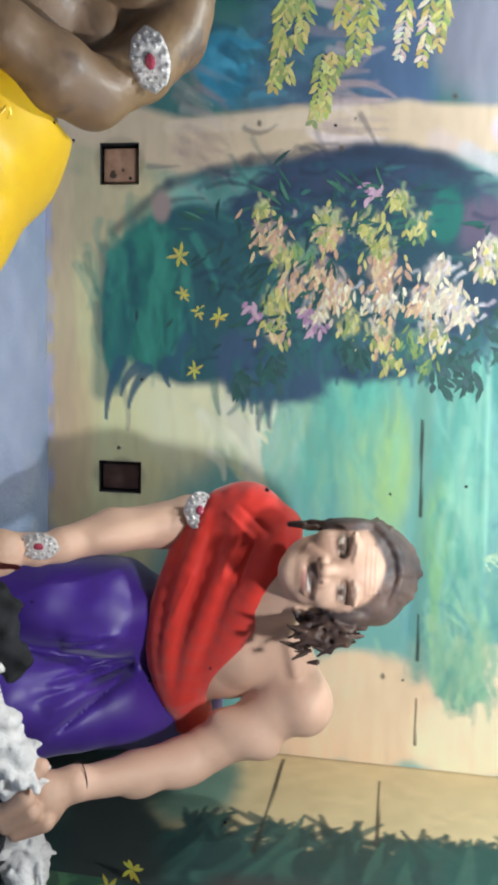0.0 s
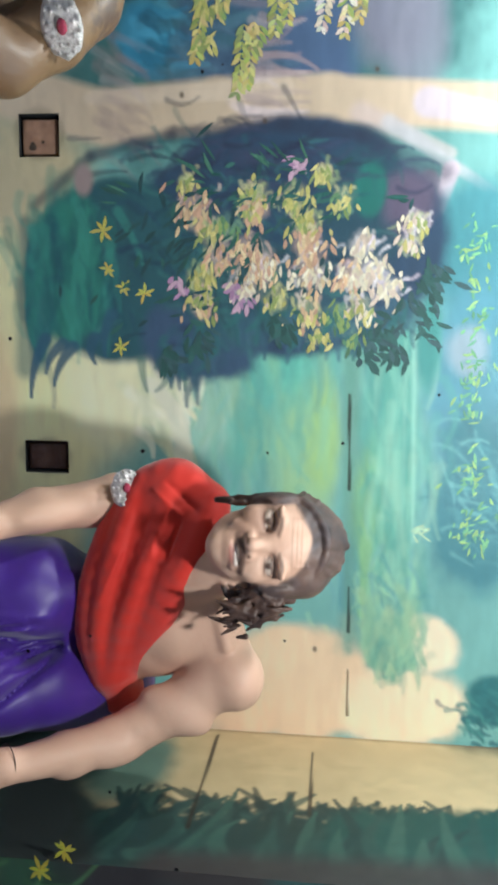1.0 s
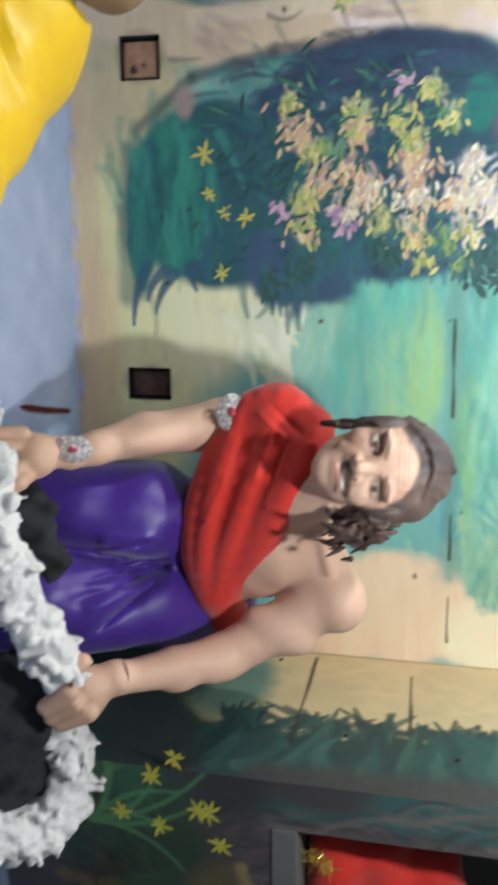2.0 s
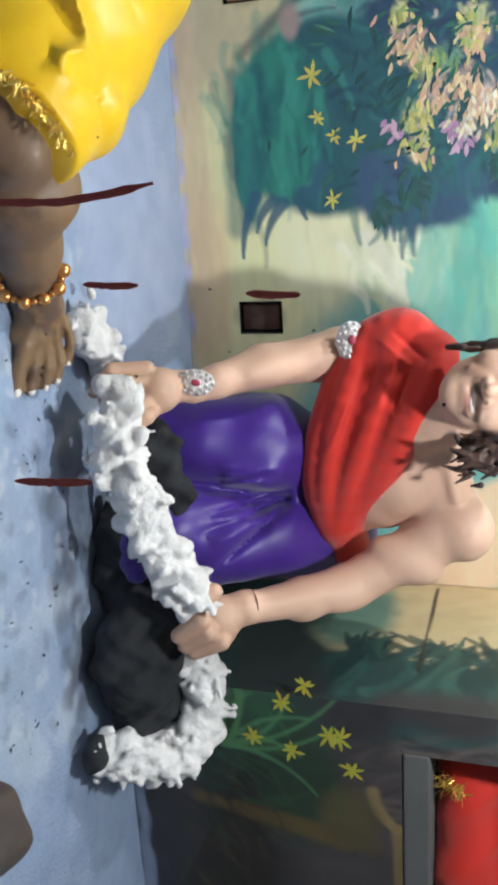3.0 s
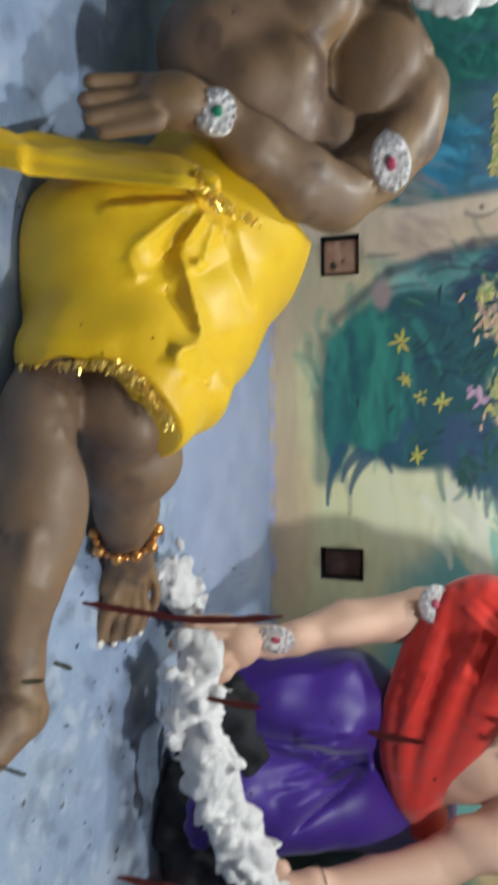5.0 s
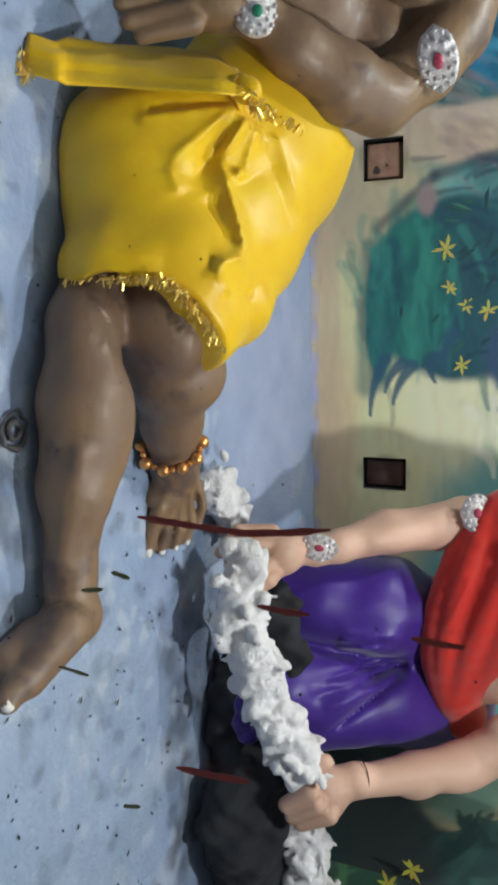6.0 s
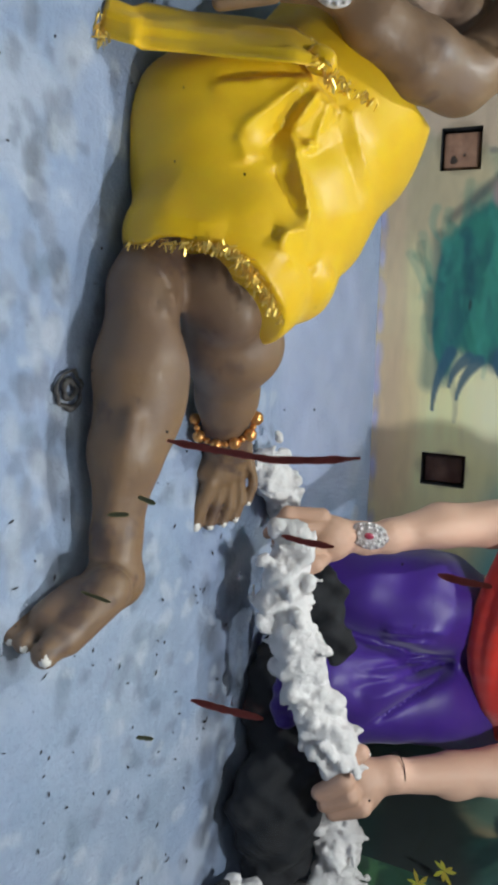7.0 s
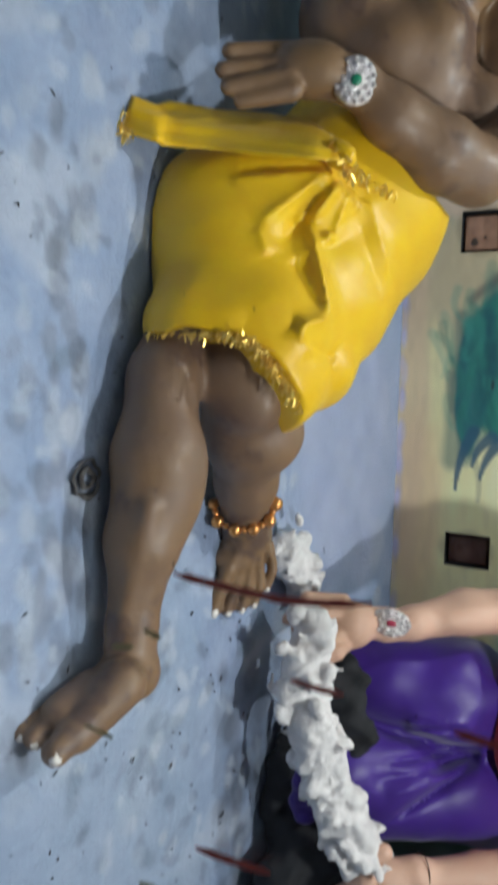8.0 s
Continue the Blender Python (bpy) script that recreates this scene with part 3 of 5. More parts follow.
uc, vc = (m.us[:-1] + m.step / 2)[None, :], (m.vs[:-1] + m.step / 2)[:, None]
for a, b, c, d in NICHES:
    hole |= (uc > a) & (uc < b) & (vc > c) & (vc < d)
    m.blob((a + b) / 2, (c + d) / 2, (b - a) * 0.62, (d - c) * 0.6, (120, 104, 84), soft=0.3, op=0.35)
lift = 0.0006 * (fbm(m.u, m.v, 9, seed=21) - 0.5)
painted = grid_mesh("wall_mural", np.stack([m.u, WALL_Y + lift, m.v], -1), m.u.shape, MURAL, m.c, hole)
tagged(painted, label="back wall painted with a green forest glade", kind="structure")

for (a, b, c, d), mat, look_ in zip(NICHES, (PALEWOOD, WOOD), ("pale reddish brick end in a square wall recess", "dark wooden plug in a square wall recess")):
    bm = bmesh.new()
    for lo, hi in (((a - 0.004, WALL_Y + 0.001, c - 0.004), (a, WALL_Y + 0.058, d + 0.004)), ((b, WALL_Y + 0.001, c - 0.004), (b + 0.004, WALL_Y + 0.058, d + 0.004)),
                   ((a, WALL_Y + 0.001, c - 0.004), (b, WALL_Y + 0.058, c)), ((a, WALL_Y + 0.001, d), (b, WALL_Y + 0.058, d + 0.004))):
        block(bm, lo, hi)
    rim = part("niche", bm, DULL_BLACK, smooth=False)
    tagged(rim, label="small square recess in the painted wall", category="wall recess", kind="structure")
    bm = bmesh.new()
    block(bm, (a + 0.006, WALL_Y + 0.012, c + 0.004), (b - 0.004, WALL_Y + 0.057, d - 0.008), 0.004)
    if mat is PALEWOOD:
        for cx, cz, r in ((0.72, 0.30, 0.009), (0.62, 0.55, 0.006)):
            chip = bmesh.ops.create_icosphere(bm, subdivisions=2, radius=r)["verts"]
            for v in chip:
                v.co = Vector((a + (b - a) * cx + v.co.x * 1.2, WALL_Y + 0.0125 + v.co.y * 0.1, c + (d - c) * cz + v.co.z * (1 + 0.3 * math.sin(400 * v.co.x))))
                for f_ in v.link_faces:
                    f_.material_index = 1
    plug = part("plug", bm, [mat, ROCK])
    tagged(plug, label=look_, category="wall plug")

leaves = Strokes(11)
# hanging yellow-green sprays at the top
for u, v, ln, cols in ((-0.361, 0.480, 0.17, YG), (-0.359, 0.522, 0.09, YG), (-0.257, 0.583, 0.0, YG), (-0.262, 0.573, 0.12, YG), (-0.258, 0.554, 0.13, YG), (-0.355, 0.622, 0.12, YG),
                       (-0.354, 0.642, 0.10, YG), (-0.351, 0.709, 0.11, WH + YG), (-0.349, 0.750, 0.12, WH + YG), (-0.348, 0.775, 0.09, YG), (-0.356, 0.591, 0.05, YG)):
    leaves.frond(u, v, -90 + 84, max(ln, 0.05), cols, n=max(4, int(ln * 100)), leaf=0.026, width=0.0085)
for u, v in ((-0.358, 0.496), (-0.285, 0.485), (-0.232, 0.480)):
    leaves.spray(u, v, 0.012, 0.012, 16, 0.03, 0.008, -10, YG, 40)
# soft green leaf strokes inside the bush
leaves.spray(0.15, 0.50, 0.07, 0.11, 90, 0.034, 0.0075, -35, [(50, 88, 92), (54, 100, 96), (48, 82, 90)], 45)
leaves.spray(0.05, 0.62, 0.03, 0.10, 50, 0.034, 0.0075, -60, [(44, 96, 92), (60, 108, 104), (52, 90, 96)], 40)
# blossom in the cave mouth
for u, v, s, n, cols in BLOOM:
    leaves.spray(u, v, s * 0.72, s * 0.75, int(n * 1.25), 0.021, 0.0070, -5, cols, 35)
LI = [(178, 140, 178), (196, 164, 186)]
for u, v in ((0.002, 0.655), (0.249, 0.557), (0.228, 0.540), (0.218, 0.429)):
    leaves.spray(u, v, 0.010, 0.008, 11, 0.022, 0.008, -20, LI, 60)
# single yellow flowers in the grass
for u, v, r in ((0.120, 0.281, 0.024), (0.194, 0.289, 0.018), (0.229, 0.321, 0.018), (0.239, 0.363, 0.020), (0.345, 0.314, 0.018)):
    leaves.flower(u, v, r, (204, 196, 104) if v > 0 else (200, 200, 120), petals=6)
for u, v, ang in ((0.006, 0.489, 50), (0.058, 0.329, 80), (-0.009, 0.607, 40), (0.007, 0.671, 45)):
    leaves.spray(u, v, 0.014, 0.012, 5, 0.05, 0.006, 180 + ang, [(62, 112, 100), (54, 96, 92), (76, 126, 108)], 25)
# pale leaves in the far wood
for u, v, s, n in ((0.140, 0.995, 0.022, 22), (0.191, 1.008, 0.02, 16), (0.275, 1.007, 0.022, 22), (0.371, 1.007, 0.024, 30), (0.447, 1.000, 0.02, 24), (0.567, 1.012, 0.024, 30), (0.668, 1.012, 0.026, 34),
                   (0.713, 1.030, 0.02, 16)):
    leaves.spray(u, v, s, s * 0.8, n, 0.018, 0.005, -30, [(130, 196, 146), (110, 176, 140), (160, 206, 140)], 60)
for u, v in ((0.695, 0.911), (0.696, 0.899)):
    leaves.spray(u, v, 0.006, 0.006, 8, 0.02, 0.004, 80, [(190, 226, 196)], 50)
for u, v, s in ((0.256, 0.891, 0.03), (0.320, 0.841, 0.025), (0.203, 0.910, 0.02), (0.355, 0.412, 0.012), (0.327, 0.468, 0.014), (0.302, 0.634, 0.016), (0.321, 0.808, 0.02)):
    leaves.spray(u, v, s, s * 0.7, 26, 0.03, 0.010, 20, [(56, 100, 98), (64, 96, 102), (52, 92, 90)], 60)
mural_leaves = leaves.mesh("mural_leaves", lambda u, v, h: (u, WALL_Y - 0.0005 - h, v))
tagged(mural_leaves, label="painted leaf and blossom strokes on the wall mural", kind="stuff")

# side wall: bushes over bare plaster
STEP_Y = 1.40
e = Canvas(STEP_Y, WALL_Y, 0.0, 1.3, 0.004, (48, 64, 62))
e.blob(1.72, 0.75, 0.20, 0.5, (206, 182, 142), soft=0.4, rag=0.2)
e.blob(1.76, 0.5, 0.12, 0.16, (200, 176, 136), soft=0.5)
e.blob(1.72, 0.36, 0.14, 0.09, (104, 130, 116), soft=0.6)
e.blob(1.72, 0.20, 0.2, 0.12, (58, 80, 74), soft=0.5)
for i in range(420):
    y, z = 1.46 + 0.14 * e.rng.rand(), 0.38 + 0.75 * e.rng.rand()
    e.stroke(y, z, y + 0.05 * e.rng.rand() + 0.01, z + 0.03 * e.rng.normal(), 0.011, 0.004, [(44, 70, 68), (36, 60, 60), (56, 84, 78), (34, 54, 54)][i % 4], 0.8, soft=0.6)
e.blob(1.45, 0.6, 0.10, 0.6, (40, 62, 60), soft=0.3, rag=0.3)
e.blob(1.48, 0.95, 0.14, 0.25, (36, 76, 72), soft=0.3, rag=0.3)
for i in range(34):
    z0 = 0.36 + 0.022 * i + 0.02 * e.rng.rand()
    tip = 1.56 + 0.05 * math.sin(0.9 * i) + 0.05 * e.rng.rand()
    e.stroke(1.44, z0 - 0.03, tip, z0 + 0.03 * e.rng.normal(), 0.022, 0.003, [(46, 76, 72), (38, 62, 62), (58, 92, 84)][i % 3], 0.9, soft=0.5, bend=0.02 * e.rng.normal())
e.stroke(1.40, 0.5, 1.43, 1.25, 0.05, 0.06, (62, 56, 58), 0.9, soft=0.8)
e.stroke(1.72, 0.18, 1.42, 0.30, 0.06, 0.08, (52, 58, 58), 0.9, soft=0.5)
g = fbm(e.u * 1.4, e.v, 40, seed=4) - 0.5
e.c *= (1 + 0.25 * g)[..., None]
g = fbm(e.u, e.v, 6, seed=8) - 0.5
e.c *= (1 + 0.3 * g)[..., None]
e.stroke(1.845, 0.519, 1.518, 0.514, 0.0032, 0.0036, (46, 40, 34), 0.9)
e.stroke(1.80, 0.716, 1.578, 0.719, 0.0022, 0.003, (60, 52, 44), 0.9)
e.stroke(1.866, 0.35, 1.866, 1.2, 0.004, 0.004, (120, 100, 76), 0.5)
side = grid_mesh("wall_side_mural", np.stack([0 * e.u + SIDE_X + 0.002 * (fbm(e.u, e.v, 9, seed=2) - 0.5), e.u, e.v], -1), e.u.shape, MURAL, e.c)
tagged(side, label="side wall painted with dark teal bushes on bare plaster", kind="structure")
slab("wall_side_core", (SIDE_X + 0.006, STEP_Y + 0.07, -0.05), (SIDE_X + 0.08, WALL_Y + 0.05, TOP), PLASTER)

# stepped wall facing the front: dark trunk, ferns and stones
LEDGE_X, LEDGE_Z = 1.227, 0.501
k = Canvas(SIDE_X, 1.76, 0.0, 1.3, 0.004, (50, 48, 50))
k.blob(1.30, 0.75, 0.30, 0.6, (74, 68, 70), soft=0.5)
k.blob(1.16, 0.6, 0.05, 0.6, (56, 84, 84), soft=0.6)
k.dabs(1.25, 0.75, 0.09, 0.28, 150, 0.16, 0.006, 96, [(50, 46, 50), (96, 88, 86), (112, 100, 94), (44, 42, 46)], 0.5, spread=12)
k.stroke(1.020, 0.211, 1.068, 0.466, 0.05, 0.07, (48, 52, 52), 0.9, soft=0.6)
k.stroke(1.069, 0.257, 1.133, 0.608, 0.05, 0.06, (66, 60, 62), 0.9, soft=0.6)
k.blob(1.088, 0.620, 0.04, 0.05, (118, 106, 92), soft=0.8, op=0.6)
k.blob(1.137, 0.409, 0.10, 0.10, (54, 52, 56), soft=0.7)
k.blob(1.259, 0.245, 0.16, 0.12, (44, 64, 54), soft=0.6)
k.blob(1.182, 0.229, 0.08, 0.07, (46, 80, 62), soft=0.7)
k.blob(1.316, 0.323, 0.12, 0.07, (46, 62, 50), soft=0.6)
k.blob(1.446, 0.200, 0.24, 0.07, (44, 40, 38), soft=0.6)
k.stroke(1.372, 0.129, 1.421, 0.399, 0.012, 0.02, (112, 92, 50), 0.6, soft=0.9)
k.stroke(1.387, 0.257, 1.423, 0.448, 0.01, 0.02, (96, 82, 54), 0.5, soft=0.9)
k.stroke(1.313, 0.451, 1.380, 0.492, 0.012, 0.010, (150, 128, 88), 0.8, soft=0.8, bend=-0.01)
k.stroke(1.380, 0.492, 1.495, 0.493, 0.010, 0.008, (130, 110, 76), 0.8, soft=0.8)
k.blob(1.371, 0.410, 0.06, 0.05, (86, 80, 56), soft=0.8)
k.dabs(1.477, 0.165, 0.12, 0.06, 70, 0.1, 0.006, 30, [(38, 36, 36), (74, 64, 48), (56, 50, 42)], 0.5, spread=25)
k.dabs(1.264, 0.213, 0.08, 0.06, 80, 0.07, 0.005, 60, [(40, 78, 58), (60, 98, 66), (36, 56, 48)], 0.45, spread=50)
for i in range(10):
    q = ((1.246, 0.256), (1.150, 0.307), (1.183, 0.344), (1.095, 0.215), (1.147, 0.242), (1.194, 0.388), (1.259, 0.326), (1.107, 0.204), (1.335, 0.352), (1.140, 0.390))[i]
    k.stroke(*(1.256, 0.188), *q, 0.005, 0.003, (78, 124, 84), 0.75, soft=0.8, bend=0.022 * (-1) ** i)
k.stroke(1.434, -0.010, 1.595, -0.029, 0.02, 0.02, (44, 42, 42), 0.8, soft=0.9)
for i in range(40):
    k.blob(1.14 + 0.6 * k.rng.rand(), 0.008 + 0.012 * k.rng.rand(), 0.03, 0.010, (140, 152, 178), soft=0.7, op=0.5, rag=0.6)
k.c *= (1 + 0.3 * (fbm(k.u, k.v * 0.6, 40, seed=4) - 0.5) + 0.3 * (fbm(k.u, k.v, 6, seed=8) - 0.5))[..., None]
open_ = np.zeros((len(k.vs) - 1, len(k.us) - 1), bool)
open_ |= ((k.us[:-1] + 0.002)[None, :] > LEDGE_X) & ((k.vs[:-1] + 0.002)[:, None] > LEDGE_Z)
front = grid_mesh("wall_step_mural", np.stack([k.u, STEP_Y + 0.002 * (fbm(k.u, k.v, 9, seed=5) - 0.5), k.v], -1), k.u.shape, MURAL, k.c, open_)
tagged(front, label="stepped wall painted with a dark trunk and green ferns", kind="structure")
slab("wall_step_core", (SIDE_X + 0.006, STEP_Y + 0.006, -0.05), (1.76, STEP_Y + 0.068, LEDGE_Z - 0.004), PLASTER)
slab("wall_step_pier", (SIDE_X + 0.006, STEP_Y + 0.006, LEDGE_Z - 0.002), (LEDGE_X - 0.003, STEP_Y + 0.068, TOP), PLASTER)

sprigs = Strokes(23)
for u, v in ((1.119, 0.338), (1.157, 0.297), (1.231, 0.243), (1.212, 0.377), (1.273, 0.416), (1.249, 0.311), (1.213, 0.397)):
    sprigs.flower(u, v, 0.022, (178, 174, 66), petals=7)
sprig_mesh = sprigs.mesh("mural_sprigs", lambda u, v, h: (u, STEP_Y - 0.001 - h, v))
tagged(sprig_mesh, label="painted yellow flowers on the stepped wall", kind="stuff")

# floor of blue paint with scuffs, grime, pale patches and dark blotches near the mound
f = Canvas(-1.36, 1.76, -1.5, WALL_Y, 0.006, (150, 170, 204))
for i in range(260):
    x, y = f.rng.uniform(-0.6, 1.14), f.rng.uniform(0.55, 1.8)
    r = f.rng.uniform(0.015, 0.07)
    f.blob(x, y, r, r * f.rng.uniform(0.4, 1), [(196, 206, 226), (150, 166, 200), (186, 196, 216), (140, 158, 186)][i % 4], soft=0.7, op=0.7, rag=0.6, rot=f.rng.uniform(0, 180))
f.blob(0.35, 1.62, 0.28, 0.22, (182, 190, 226), soft=0.8, op=0.8)
f.blob(0.8, 1.0, 0.35, 0.2, (160, 178, 200), soft=0.8, op=0.6)
for i in range(46):
    x, y = 0.62 + 0.22 * f.rng.normal(), 1.06 + 0.11 * f.rng.normal()
    f.blob(x, y, f.rng.uniform(0.008, 0.03), 0.012, [(122, 140, 158), (208, 214, 226), (104, 118, 134)][i % 3], soft=0.7, op=0.6, rag=0.7, rot=f.rng.uniform(0, 180))
for i in range(60):
    t = f.rng.rand()
    f.blob(-0.1 + 0.75 * t, 0.90 - 0.06 * t + 0.03 * f.rng.normal(), 0.02, 0.012, [(92, 98, 108), (126, 134, 148), (190, 198, 212)][i % 3], soft=0.7, op=0.6, rag=0.8)
# darker blotches below the rope and round the mound
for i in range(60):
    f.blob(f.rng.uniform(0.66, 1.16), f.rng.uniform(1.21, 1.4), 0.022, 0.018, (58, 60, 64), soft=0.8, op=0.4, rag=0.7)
for i in range(420):
    x, y = f.rng.uniform(-0.4, 1.14), f.rng.uniform(0.7, 1.45)
    f.blob(x, y, f.rng.uniform(0.008, 0.02), f.rng.uniform(0.006, 0.012), [(204, 212, 226), (112, 124, 144), (176, 190, 212)][i % 3], soft=0.5, op=0.5, rag=0.9, grain=50, rot=f.rng.uniform(0, 180))
f.c *= 0.78 * (1 + 0.22 * (fbm(f.u, f.v, 22, seed=6) - 0.5))[..., None]
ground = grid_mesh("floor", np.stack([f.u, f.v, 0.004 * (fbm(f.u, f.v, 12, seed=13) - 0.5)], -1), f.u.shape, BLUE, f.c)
tagged(ground, label="floor coated in chipped pale blue paint", kind="structure")
slab("floor_base", (-1.5, -1.64, -0.1), (1.9, WALL_Y + 0.06, -0.012), PLASTER)

# ---------------- reclining statue ----------------
s = Form(0.0036)
# outer leg lying on the floor
s.chain([((0.150, 1.060, 0.030), 0.036), ((0.235, 0.992, 0.050), 0.040), ((0.325, 0.965, 0.062), 0.049), ((0.423, 0.955, 0.052), 0.041), ((0.525, 0.950, 0.042), 0.027),
         ((0.568, 0.945, 0.046), 0.030)], k=0.02)
s.egg((0.351, 0.975, 0.069), (0.075, 0.045, 0.045), k=0.02)
s.egg((0.325, 0.945, 0.090), (0.024, 0.014, 0.018), k=0.012)
s.limb((0.378, 0.925, 0.084), 0.010, (0.505, 0.925, 0.049), 0.007, k=0.012)
s.limb((0.580, 0.950, 0.042), 0.033, (0.602, 0.890, 0.030), 0.027, k=0.015)
s.limb((0.590, 0.895, 0.030), 0.026, (0.600, 0.855, 0.022), 0.021, k=0.012)
s.egg((0.544, 0.925, 0.036), (0.011, 0.011, 0.012), k=0.006)
s.limb((0.592, 0.935, 0.022), 0.022, (0.612, 0.905, 0.020), 0.020, k=0.012)
for base_, mid, tip, r in (((0.598, 0.880, 0.041), (0.615, 0.845, 0.047), (0.628, 0.825, 0.044), 0.0155), ((0.601, 0.875, 0.016), (0.614, 0.840, 0.014), (0.619, 0.820, 0.018), 0.0115), ((0.601, 0.875, -0.001), (0.608, 0.840, -0.004), (0.616, 0.820, -0.001), 0.0105), ((0.599, 0.875, -0.016), (0.604, 0.840, -0.019), (0.610, 0.822, -0.022), 0.0095)):
    s.chain([(base_, r + 0.003), (mid, r * 0.92), (tip, r)], k=0.0025)
    s.egg((tip[0] + 0.002, tip[1] - r * 0.55, tip[2] + r * 0.55), (r * 0.5, r * 0.45, r * 0.35), k=0.001, group=1)
s.limb((0.574, 0.905, 0.065), 0.028, (0.617, 0.856, 0.047), 0.021, k=0.014)
# inner leg with raised knee, foot planted
s.chain([((0.169, 1.100, 0.102), 0.050), ((0.231, 1.080, 0.108), 0.058), ((0.301, 1.120, 0.090), 0.056), ((0.373, 1.170, 0.059), 0.040), ((0.435, 1.215, 0.032), 0.033)], k=0.02)
s.egg((0.301, 1.130, 0.109), (0.05, 0.045, 0.05), k=0.02)
s.egg((0.262, 1.062, 0.128), (0.036, 0.030, 0.036), k=0.014)
s.limb((0.300, 1.078, 0.110), 0.010, (0.400, 1.165, 0.052), 0.007, k=0.014)
s.egg((0.428, 1.192, 0.020), (0.012, 0.011, 0.011), k=0.008)
s.egg((0.428, 1.222, 0.062), (0.012, 0.011, 0.011), k=0.008)
s.limb((0.445, 1.225, 0.027), 0.033, (0.486, 1.225, 0.018), 0.026, k=0.014)
s.limb((0.463, 1.240, 0.030), 0.029, (0.490, 1.250, 0.026), 0.022, k=0.014)
s.limb((0.496, 1.215, 0.005), 0.026, (0.510, 1.215, 0.000), 0.018, k=0.012)
TOES = [((0.566, 1.196, -0.007), 0.0135), ((0.570, 1.216, 0.005), 0.0100), ((0.567, 1.232, 0.019), 0.0094), ((0.561, 1.246, 0.031), 0.0090), ((0.538, 1.262, 0.043), 0.0084)]
for p, r in TOES:
    root = (p[0] - 0.060, p[1] + 0.005, p[2] * 0.55 + 0.020)
    s.chain([(root, r * 0.9), ((p[0] - 0.024, p[1], p[2] + 0.010), r * 0.86), (p, r)], k=0.0022)
    s.limb((0.455, 1.212 + 0.4 * (p[2] - 0.015), 0.050 + 0.3 * (p[2] - 0.015)), 0.003, (p[0] - 0.036, p[1] - 0.002, p[2] + 0.012), 0.003, k=0.010)
    s.egg((p[0] + 0.004, p[1] - r * 0.55, p[2] + r * 0.55), (r * 0.6, r * 0.5, r * 0.5), k=0.001, group=1)
# hips, belly and chest
s.egg((-0.022, 1.290, 0.138), (0.13, 0.12, 0.12), k=0.03)
s.egg((-0.171, 1.330, 0.183), (0.11, 0.10, 0.11), k=0.03)
s.egg((-0.260, 1.360, 0.190), (0.11, 0.10, 0.11), k=0.03)
s.egg((-0.251, 1.290, 0.145), (0.09, 0.09, 0.08), k=0.04)
s.egg((-0.383, 1.360, 0.191), (0.10, 0.11, 0.10), k=0.04)
s.egg((-0.384, 1.450, 0.257), (0.13, 0.11, 0.12), k=0.03)
s.egg((-0.247, 1.395, 0.341), (0.088, 0.052, 0.076), k=0.014)
s.egg((-0.337, 1.375, 0.285), (0.080, 0.050, 0.070), k=0.014)
s.limb((-0.354, 1.400, 0.366), 0.014, (-0.269, 1.430, 0.412), 0.012, k=0.016)
s.egg((-0.170, 1.420, 0.334), (0.07, 0.05, 0.05), k=0.02)
s.egg((-0.119, 1.360, 0.283), (0.07, 0.05, 0.05), k=0.02)
s.egg((-0.323, 1.335, 0.273), (0.066, 0.05, 0.06), k=0.016)
s.egg((-0.218, 1.290, 0.242), (0.050, 0.045, 0.055), k=0.02)
s.egg((-0.198, 1.260, 0.200), (0.045, 0.045, 0.05), k=0.02)
s.egg((-0.514, 1.420, 0.215), (0.10, 0.10, 0.10), k=0.03)
s.chain([((-0.225, 1.455, 0.390), 0.052), ((-0.150, 1.420, 0.385), 0.050), ((-0.088, 1.360, 0.358), 0.044), ((-0.041, 1.300, 0.313), 0.041)], k=0.010)
s.egg((-0.191, 1.420, 0.401), (0.055, 0.045, 0.045), k=0.012)
s.chain([((-0.041, 1.300, 0.313), 0.045), ((-0.054, 1.240, 0.282), 0.048), ((-0.087, 1.180, 0.244), 0.036), ((-0.117, 1.150, 0.216), 0.027)], k=0.014)
s.egg((-0.133, 1.110, 0.167), (0.032, 0.03, 0.045), k=0.014)
s.limb((-0.122, 1.140, 0.209), 0.028, (-0.132, 1.100, 0.154), 0.028, k=0.014)
for p, q in (((-0.152, 1.100, 0.142), (-0.146, 1.050, 0.092)), ((-0.134, 1.090, 0.144), (-0.122, 1.040, 0.090)), ((-0.115, 1.080, 0.153), (-0.102, 1.040, 0.098)), ((-0.101, 1.080, 0.160), (-0.087, 1.050, 0.110))):
    s.limb(p, 0.014, q, 0.010, k=0.005)
# neck, head, white beard
s.limb((-0.397, 1.470, 0.332), 0.055, (-0.448, 1.480, 0.399), 0.05, k=0.02)
s.egg((-0.464, 1.470, 0.484), (0.075, 0.08, 0.09), k=0.015, rot=(0, -40, 0))
s.egg((-0.374, 1.400, 0.493), (0.020, 0.02, 0.03), k=0.01)
s.egg((-0.377, 1.385, 0.453), (0.018, 0.012, 0.008), k=0.002, group=2)
brng = np.random.RandomState(4)
